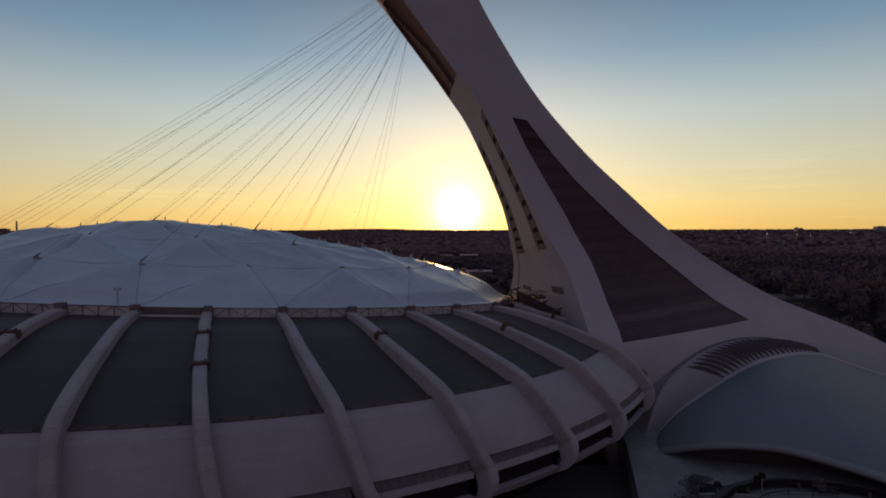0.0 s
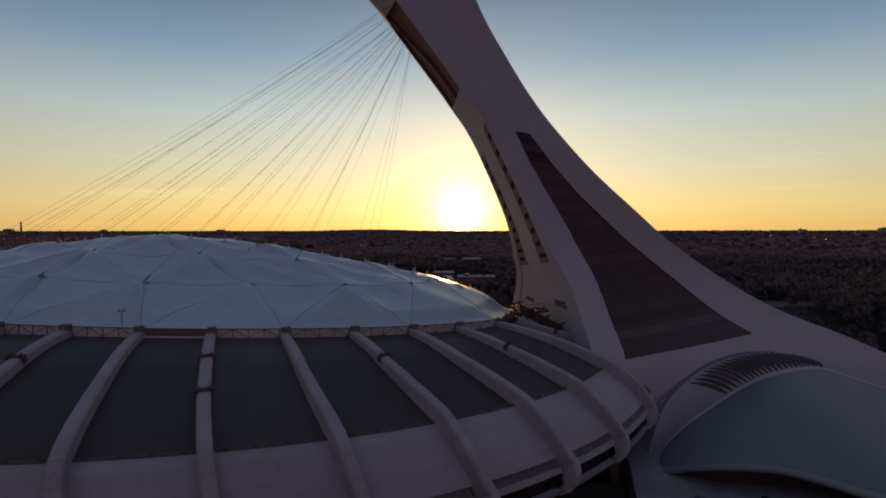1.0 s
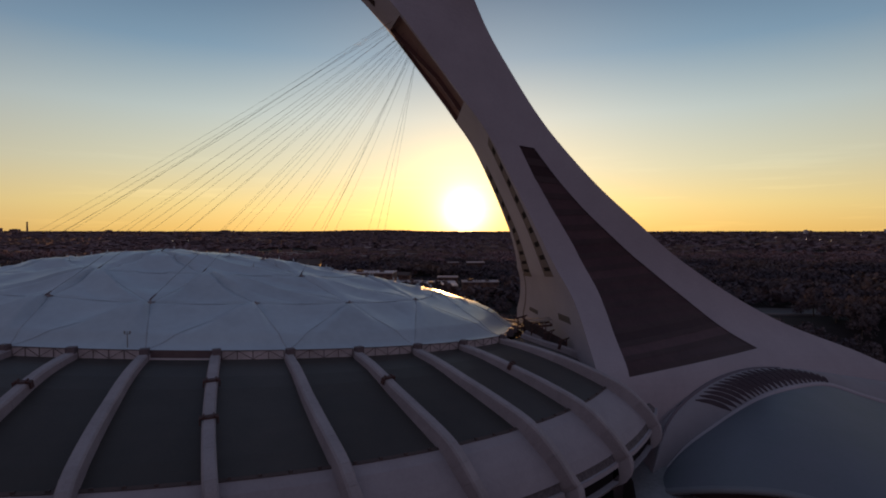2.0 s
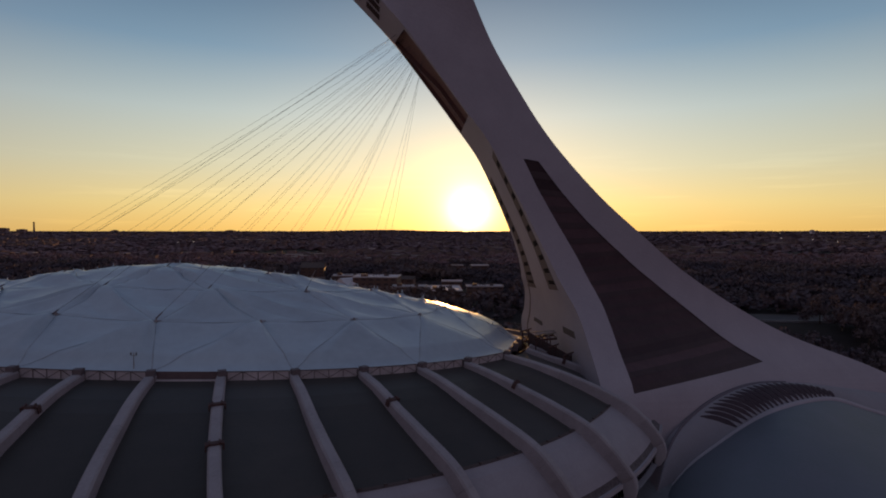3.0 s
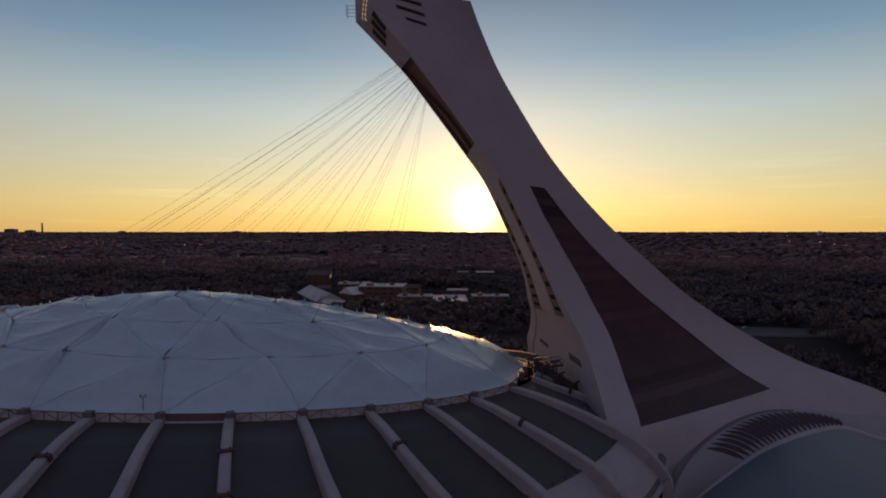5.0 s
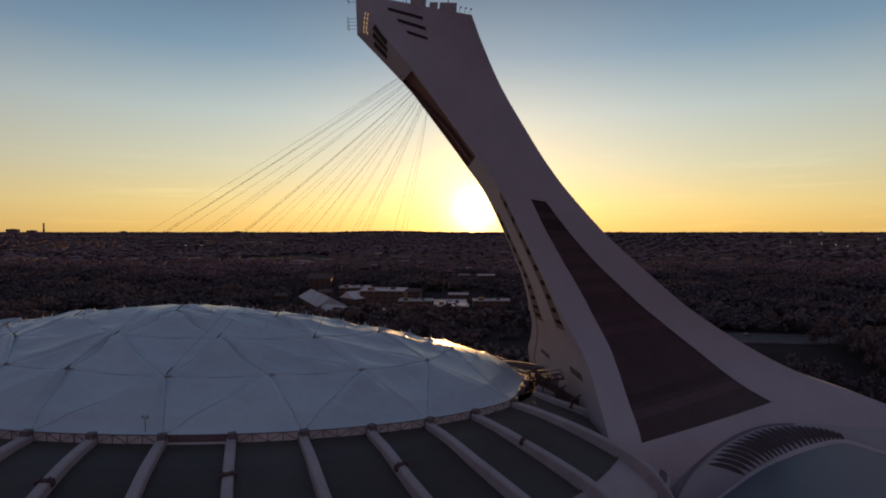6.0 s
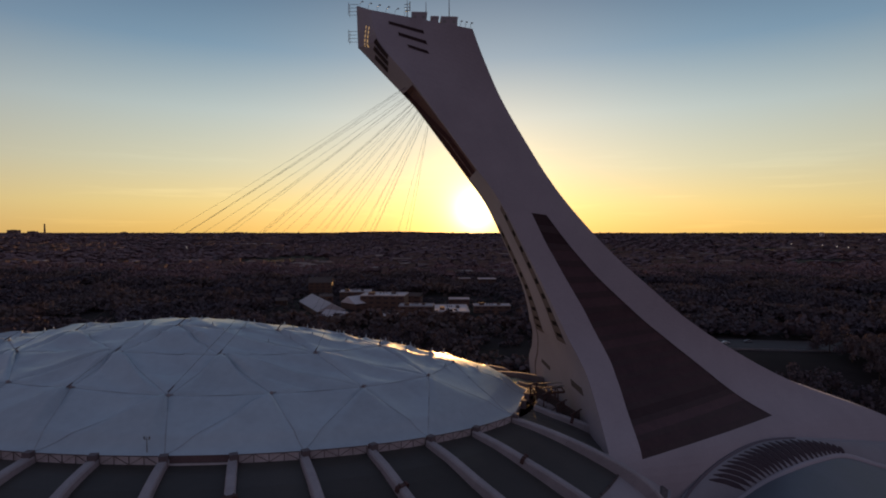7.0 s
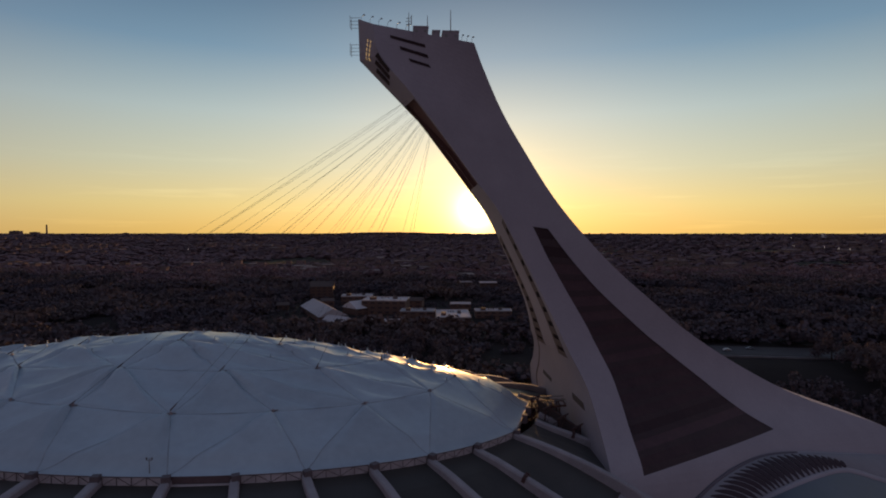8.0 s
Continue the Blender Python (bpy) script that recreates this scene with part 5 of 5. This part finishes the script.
# far woods: broad low clumps between the houses, out to the hills
variants = [crown_arrays(300 + k, 36, 0.13, 5) for k in range(6)]
blocks = []
y = 905.0
while y < 4850:
    gap = 22 + (y - 900) * 0.016
    half = 0.9 * y
    x = -half
    while x < half:
        px, py = x + rng.uniform(-0.5, 0.5) * gap, y + rng.uniform(-0.5, 0.5) * gap
        if noise.noise((px * 0.004, py * 0.004, 9.0)) > -0.45:
            q = variants[int(rng.integers(0, 6))]
            s, h = gap * rng.uniform(1.2, 2.1), rng.uniform(5.0, 9.0)
            blocks.append(q * np.array([s, s, h]) + np.array([px, py, land(px, py) - 1.5]))
        x += gap
    y += gap
far_woods = new("far_woods", quads_mesh("far_woods", np.concatenate(blocks), M_LEAF_HAZE))
tagged(far_woods, "far tree cover between houses out to the horizon, paled for haze", "woods", kind="stuff")


# ---- buildings ----
M_PANE = material("dim_window", (0.070, 0.050, 0.050), 0.4, dark=(0.05, 0.036, 0.036), scale=0.3, fine=2.0, spec=0.2)


def building(at, size, turn, wall, roof_mat, label, roof_kind="flat", storeys=2):
    """A plain block with a parapet or pitched roof and rows of windows on its long sides."""
    w, d, h = size
    ob = tagged(new("building"), label, "building", "buildings behind the stadium")
    ob.location = (at[0], at[1], land(at[0], at[1]) - 0.4)
    ob.rotation_euler = (0, 0, radians(turn))
    piece("wall", *box_geo((0, 0, h / 2), (w, d, h)), wall, ob)
    if roof_kind == "pitched":
        r = d * 0.28
        v = [Vector(p) for p in ((-w / 2 - 0.5, -d / 2 - 0.6, h - 0.1), (w / 2 + 0.5, -d / 2 - 0.6, h - 0.1), (w / 2 + 0.5, d / 2 + 0.6, h - 0.1), (-w / 2 - 0.5, d / 2 + 0.6, h - 0.1), (-w / 2 - 0.5, 0, h + r), (w / 2 + 0.5, 0, h + r))]
        piece("roof", v, [(0, 1, 5, 4), (2, 3, 4, 5), (0, 4, 3), (1, 2, 5), (0, 3, 2, 1)], roof_mat, ob)
    else:
        geos = [box_geo((0, 0, h + 0.05), (w + 0.3, d + 0.3, 0.3))]
        for sx, sy, bw, bd in ((0, -1, w + 0.5, 0.35), (0, 1, w + 0.5, 0.35), (-1, 0, 0.35, d + 0.5), (1, 0, 0.35, d + 0.5)):
            geos.append(box_geo((sx * w / 2, sy * d / 2, h + 0.4), (bw, bd, 0.8)))
        piece("roof", *joined(geos), roof_mat, ob)
        if w > 25:
            piece("roof_unit", *box_geo((w * 0.2, d * 0.1, h + 0.9), (w * 0.10, d * 0.18, 1.7)), M_FARROOF, ob)
            piece("stair_head", *box_geo((-w * 0.28, -d * 0.15, h + 1.2), (w * 0.14, d * 0.22, 2.2)), wall, ob)
            for i in range(3):
                piece("vent", *tube_geo([Vector((w * (0.02 - 0.07 * i), d * 0.22, h)), Vector((w * (0.02 - 0.07 * i), d * 0.22, h + 1.3))], 0.45, 8), M_FARROOF, ob)
    n = max(2, int(w / 6))
    for st in range(storeys):
        for i in range(n):
            x = lerp(-w / 2, w / 2, (i + 0.5) / n)
            piece("window", *box_geo((x, -d / 2 - 0.02, h * (st + 0.55) / storeys), (w / n * 0.55, 0.12, h / storeys * 0.4)), M_PANE, ob)
    return ob


building((-150, 572), (24, 18, 13), 8, M_BRICK, M_FARROOF, "tall brick block with a dull pitched roof", "pitched", 4)
building((-118, 449), (70, 22, 5), -62, M_BRICK, M_ROOFWHITE, "low hall with a bright white sloping roof", "pitched")
building((-94, 401), (20, 14, 4), -30, M_BRICK, M_ROOFWHITE, "small white-roofed hall beside the trees", "pitched")
building((-104, 529), (30, 18, 8), 6, M_BRICK, M_ROOFWHITE, "long white-roofed block behind the halls")
building((-88, 466), (26, 20, 6), 48, M_BRICK, M_ROOFWHITE, "small hall with a white pitched roof", "pitched")
building((-67, 469), (38, 24, 12), -3, M_BRICK, M_ROOFWHITE, "large brick school block with a pale flat roof", storeys=3)
building((-71, 391), (18, 12, 4), 12, M_BRICK, M_ROOFWHITE, "low white-roofed shed among trees", "pitched")
building((-52, 402), (14, 9, 4), 4, M_BRICK, M_ROOFWHITE, "low white shed in front of the brick block")
building((-37, 443), (28, 16, 6), 0, M_BRICK, M_ROOFWHITE, "low brick block with a white roof")
building((-8, 424), (26, 38, 6), 3, M_BRICK, M_ROOFWHITE, "broad low hall with a pale flat roof")
building((25, 446), (30, 12, 6), 2, M_BRICK, M_ROOFWHITE, "long low block with a bright white roof")
building((-2, 481), (18, 10, 7), 0, M_BRICK, M_ROOFWHITE, "low brick block among trees")
building((-830, 1000), (80, 14, 6), 3, M_BRICK, M_ROOFWHITE, "long low shed with a pale roof by the far woods")
building((-640, 1010), (44, 14, 6), 3, M_BRICK, M_ROOFWHITE, "low shed with a pale roof by the far woods")
building((-730, 1930), (90, 40, 7), 3, M_BRICK, M_ROOFWHITE, "far wide works hall with a pale roof")
building((-163, 483), (10, 8, 5), 15, M_BRICK, M_FARROOF, "small brick house at the edge of the woods", "pitched", 1)
building((30, 635), (20, 12, 11), 5, M_BRICK, M_ROOFWHITE, "pale-roofed block standing in the woods", storeys=3)
building((4, 650), (13, 10, 10), 12, M_BRICK, M_ROOFWHITE, "small pale-roofed block standing in the woods", storeys=3)
building((-128, 505), (12, 8, 6), 20, M_BRICK, M_FARROOF, "small brick house with a dark pitched roof", "pitched", 1)
building((-45, 505), (16, 10, 7), -8, M_BRICK, M_FARROOF, "brick house with a dark pitched roof", "pitched", 2)

# far houses, past counting
M_FARPALE = material("far_pale_roofing", (0.40, 0.35, 0.34), 0.85, dark=(0.2, 0.17, 0.165), scale=0.01, fine=0.2, amount=1.0, spec=0.0)
house_v, house_f = [], []
roof_v, roof_f = [], []
pale_v, pale_f = [], []
for k in range(2600):
    yy = 800 + 4000 * rng.random() ** 1.35
    xx = rng.uniform(-0.9, 0.9) * yy
    if noise.noise((xx * 0.002, yy * 0.002, 5.0)) < -0.1:
        continue
    big = rng.random() < 0.12
    w, d, h = (rng.uniform(22, 50), rng.uniform(15, 30), rng.uniform(5, 8)) if big else (rng.uniform(9, 18), rng.uniform(8, 12), rng.uniform(6, 10))
    z = land(xx, yy)
    a = rng.choice([0.15, 1.72]) + rng.normal(0, 0.05)
    axes = (Vector((math.cos(a), math.sin(a), 0)), Vector((-math.sin(a), math.cos(a), 0)), Vector((0, 0, 1)))
    for store, st, geo in ((house_v, house_f, box_geo((xx, yy, z + h / 2), (w, d, h), axes)), (pale_v if big else roof_v, pale_f if big else roof_f, box_geo((xx, yy, z + h + 0.2), (w + 0.6, d + 0.6, 0.5), axes))):
        o = len(store)
        store += geo[0]
        st += [tuple(i + o for i in q) for q in geo[1]]
tagged(mesh_object("far_houses", house_v, house_f, M_FARWALL), "far low brick houses of the city", "houses", kind="stuff")
tagged(mesh_object("far_hall_roofs", pale_v, pale_f, M_FARPALE), "pale roofs of far halls and works", "roofs", kind="stuff")
tagged(mesh_object("far_roofs", roof_v, roof_f, M_FARROOF), "pale flat roofs of the far city houses", "roofs", kind="stuff")


def tower_block(at, size, label, wall=M_FARWALL):
    ob = tagged(new("apartment_block"), label, "apartment block", "far apartment blocks")
    ob.location = (at[0], at[1], land(*at) - 1)
    w, d, h = size
    piece("wall", *box_geo((0, 0, h / 2), (w, d, h)), wall, ob)
    piece("roof", *box_geo((0, 0, h + 0.5), (w * 0.4, d * 0.6, 4)), M_BRICK, ob)
    for st in range(int(h / 6)):
        piece("window_row", *box_geo((0, -d / 2 - 0.05, 4 + st * 6), (w * 0.86, 0.3, 2.2)), M_DARK, ob)
    return ob


def chimney(at, h):
    ob = tagged(new("chimney"), "tall dark factory chimney on the horizon", "chimney")
    ob.location = (at[0], at[1], land(*at) - 1)
    piece("shaft", *tube_geo([(0, 0, 0), (0, 0, h * 0.6), (0, 0, h)], [7.0, 5.5, 5.0], 12), M_BRICK, ob)
    piece("cap", *tube_geo([(0, 0, h - 4), (0, 0, h + 1)], [5.8, 5.8], 12), M_DARK, ob)
    return ob


chimney((-3080, 3900), 76)
tower_block((2030, 3100), (18, 18, 27), "far pale apartment block above the trees", M_BAND)
tower_block((2056, 3100), (16, 18, 23), "far grey apartment block above the trees")
tower_block((2515, 3100), (70, 25, 30), "far wide grey apartment block above the trees", M_PANEL)
tower_block((-3230, 3800), (80, 30, 31), "far wide block on the horizon")
tower_block((-3130, 3850), (60, 30, 22), "far low block on the horizon")
tower_block((-2480, 3900), (40, 25, 17), "far low block on the horizon")
tower_block((-1650, 3950), (60, 30, 20), "far low block on the horizon")
tower_block((1150, 3900), (26, 20, 20), "far grey apartment block above the trees")


# ---- lit masts of the far city ----
M_LAMP = bpy.data.materials.new("lamp_glow")
M_LAMP.use_nodes = True
lamp_node = M_LAMP.node_tree.nodes["Principled BSDF"]
lamp_node.inputs["Base Color"].default_value = (0.6, 0.55, 0.5, 1)
lamp_node.inputs["Emission Color"].default_value = (1.0, 0.86, 0.74, 1)
lamp_node.inputs["Emission Strength"].default_value = 0.9


def light_mast(x, y, top):
    ob = tagged(new("light_mast"), "far lit floodlight mast among the city trees", "light mast", "lit masts of the far city")
    z = land(x, y)
    ob.location = (x, y, z)
    piece("pole", *tube_geo([(0, 0, 0), (0, 0, top - z)], [0.5, 0.3], 6), M_STEEL, ob)
    piece("lamp_head", *box_geo((0, 0, top - z), (1.6, 0.8, 1.1)), M_LAMP, ob)
    return ob


for x, y, top in ((-722, 1500, 41), (-678, 1500, 42), (-990, 2300, 76), (1390, 2200, 62), (953, 1500, 52), (1036, 1500, 49), (1074, 1500, 45), (1105, 1500, 43), (1740, 2200, 52)):
    light_mast(x - 0.035 * y, y, top)


# ---- cars on the road ----
def car(at, turn, mat, label):
    ob = tagged(new("car"), label, "car", "cars on the road")
    ob.location = (at[0], at[1], land(*at) + 0.17)
    ob.rotation_euler = (0, 0, radians(turn))
    prof = [(-2.2, 0.35), (-2.2, 0.85), (-1.5, 0.95), (-0.9, 1.42), (0.7, 1.42), (1.3, 0.95), (2.1, 0.82), (2.2, 0.4)]
    v = [Vector((x, y, z)) for y in (-0.85, 0.85) for x, z in prof]
    n = len(prof)
    f = [tuple(range(n)), tuple(range(2 * n - 1, n - 1, -1))] + [(i, n + i, n + (i + 1) % n, (i + 1) % n) for i in range(n)]
    piece("body", v, f, mat, ob)
    v = [Vector((x, y, z)) for y in (-0.88, 0.88) for x, z in ((-1.2, 1.0), (-0.85, 1.35), (0.65, 1.35), (1.05, 1.0))]
    piece("side_window", v, [(0, 1, 2, 3), (7, 6, 5, 4)], M_DARK, ob)
    for x in (-1.4, 1.4):
        for y in (-0.8, 0.8):
            piece("wheel", *tube_geo([(x, y - 0.1, 0.33), (x, y + 0.1, 0.33)], 0.33, 10), M_DARK, ob)
    for y in (-0.6, 0.6):
        piece("headlight", *box_geo((2.2, y, 0.68), (0.08, 0.3, 0.16)), M_BAND, ob)
    return ob


M_CARW = material("white_car_paint", (0.7, 0.7, 0.7), 0.3, scale=0.5, fine=4.0, amount=0.1, bump=0.0)
M_CARG = material("grey_car_paint", (0.25, 0.26, 0.28), 0.3, scale=0.5, fine=4.0, amount=0.1, bump=0.0)
for x, off, mat, label in ((157, -3, M_CARW, "white car on the road behind the tower"), (173, 3, M_CARG, "grey car on the road behind the tower"), (235, -3, M_CARW, "white car on the road by the park")):
    car((x, road_y(x) + off), 0 if off < 0 else 180, mat, label)
for k, (x, yy) in enumerate(((255, 362), (300, 378), (330, 381))):
    car((x, yy), 20, (M_CARW, M_CARG)[k % 2], "car parked by the park path")


# ---- the plaza beside the hall ----
def low_wall(points, label):
    ob = tagged(new("curved_wall"), label, "wall", "low walls of the terrace")
    ob.location = (points[0][0], points[0][1], PODIUM_Z)
    for a, b in zip(points, points[1:]):
        va, vb = Vector((a[0] - points[0][0], a[1] - points[0][1], 0.4)), Vector((b[0] - points[0][0], b[1] - points[0][1], 0.4))
        piece("block", *beam_geo(va, vb, 0.5, 0.9), M_PLAZA, ob)
    return ob


def railing(points, label):
    ob = tagged(new("railing"), label, "railing", "railings of the terrace")
    o = points[0]
    ob.location = (o[0], o[1], PODIUM_Z)
    for a, b in zip(points, points[1:]):
        va, vb = Vector((a[0] - o[0], a[1] - o[1], 0)), Vector((b[0] - o[0], b[1] - o[1], 0))
        up = Vector((0, 0, 1.15))
        piece("top_rail", *beam_geo(va + up, vb + up, 0.12), M_DARK, ob)
        piece("mid_rail", *beam_geo(va + up * 0.5, vb + up * 0.5, 0.06), M_DARK, ob)
        piece("post", *beam_geo(va, va + up, 0.1), M_DARK, ob)
    return ob


low_wall([(47 + 15 * math.cos(a), 82 + 10 * math.sin(a)) for a in [0.2 + 0.22 * k for k in range(13)]], "curved low concrete wall on the terrace")
low_wall([(62 + 11 * math.cos(a), 84 + 6 * math.sin(a)) for a in [0.4 + 0.24 * k for k in range(11)]], "curved low concrete wall round a planter")
railing([(50.0, 86.5), (52.5, 89.5), (55.5, 91.5), (59.5, 92.3), (63.5, 92.0), (67.5, 91.2)], "dark steel railing curving along the terrace")


def footbridge(points, label):
    """A low curved deck with solid parapets on short posts."""
    ob = tagged(new("footbridge"), label, "footbridge")
    o = points[0]
    ob.location = (o[0], o[1], PODIUM_Z)
    for k, (a, b) in enumerate(zip(points, points[1:])):
        va, vb = Vector((a[0] - o[0], a[1] - o[1], 1.2)), Vector((b[0] - o[0], b[1] - o[1], 1.2))
        piece("parapet", *beam_geo(va, vb, 0.3, 1.0), M_DARK, ob)
        piece("deck", *beam_geo(va + Vector((0, 1.2, -0.35)), vb + Vector((0, 1.2, -0.35)), 2.2, 0.25), M_ASPHALT, ob)
        if k % 2 == 0:
            piece("post", *beam_geo(va * 0.5 + vb * 0.5 - Vector((0, 0, 1.2)), va * 0.5 + vb * 0.5, 0.5), M_GUTTER, ob)
    piece("sign_box", *box_geo((points[3][0] - o[0], points[3][1] - o[1], 2.1), (1.2, 0.6, 1.1)), M_DARK, ob, "dark box on the parapet")
    return ob


footbridge([(43.0, 84.0), (46.5, 89.0), (50.5, 92.5), (55.5, 94.6), (60.5, 95.4), (65.5, 94.8), (70.5, 93.0), (75.5, 90.2), (81.0, 86.2), (87.0, 81.5)], "low dark curved footbridge on the terrace before the hall")


def lamp_post(at):
    ob = tagged(new("street_lamp"), "short dark lamp post on the terrace", "street lamp", "terrace lamps")
    ob.location = (at[0], at[1], PODIUM_Z)
    piece("pole", *tube_geo([(0, 0, 0), (0, 0, 3.2)], [0.12, 0.08], 8), M_STEEL, ob)
    piece("lamp_head", *box_geo((0, 0, 3.4), (0.8, 0.8, 0.7)), M_DARK, ob)
    return ob


for at in ((55.4, 93.2), (62, 80), (70, 84), (46, 90), (76, 80)):
    lamp_post(at)
for k, at in enumerate(((42.5, 92), (44.5, 94.5), (41, 89), (46, 97), (66, 94))):
    m = Matrix.Translation((at[0], at[1], PODIUM_Z - 0.1)) @ Matrix.Rotation(k * 1.3, 4, "Z")
    c = copy_thing(trees[k], m)
    c.scale = (0.34, 0.34, 0.2)
    tagged(c, "small dark shrub in a bed on the terrace", "shrub", "small terrace shrubs")
    c.name = "shrub"


def paved_patch(at, size, mat, label):
    v, f = box_geo((at[0], at[1], PODIUM_Z + 0.03), (size[0], size[1], 0.08), (Vector((0.94, -0.34, 0)), Vector((0.34, 0.94, 0)), Vector((0, 0, 1))))
    return tagged(mesh_object("pavement", v, f, mat), label, "pavement", kind="structure")


paved_patch((56, 84), (16, 7), M_BAND, "pale paved strip on the terrace")
paved_patch((66, 78), (20, 5), M_ASPHALT, "dark asphalt strip on the terrace")
paved_patch((48, 94), (8, 6), M_GROUND, "planting bed on the terrace")
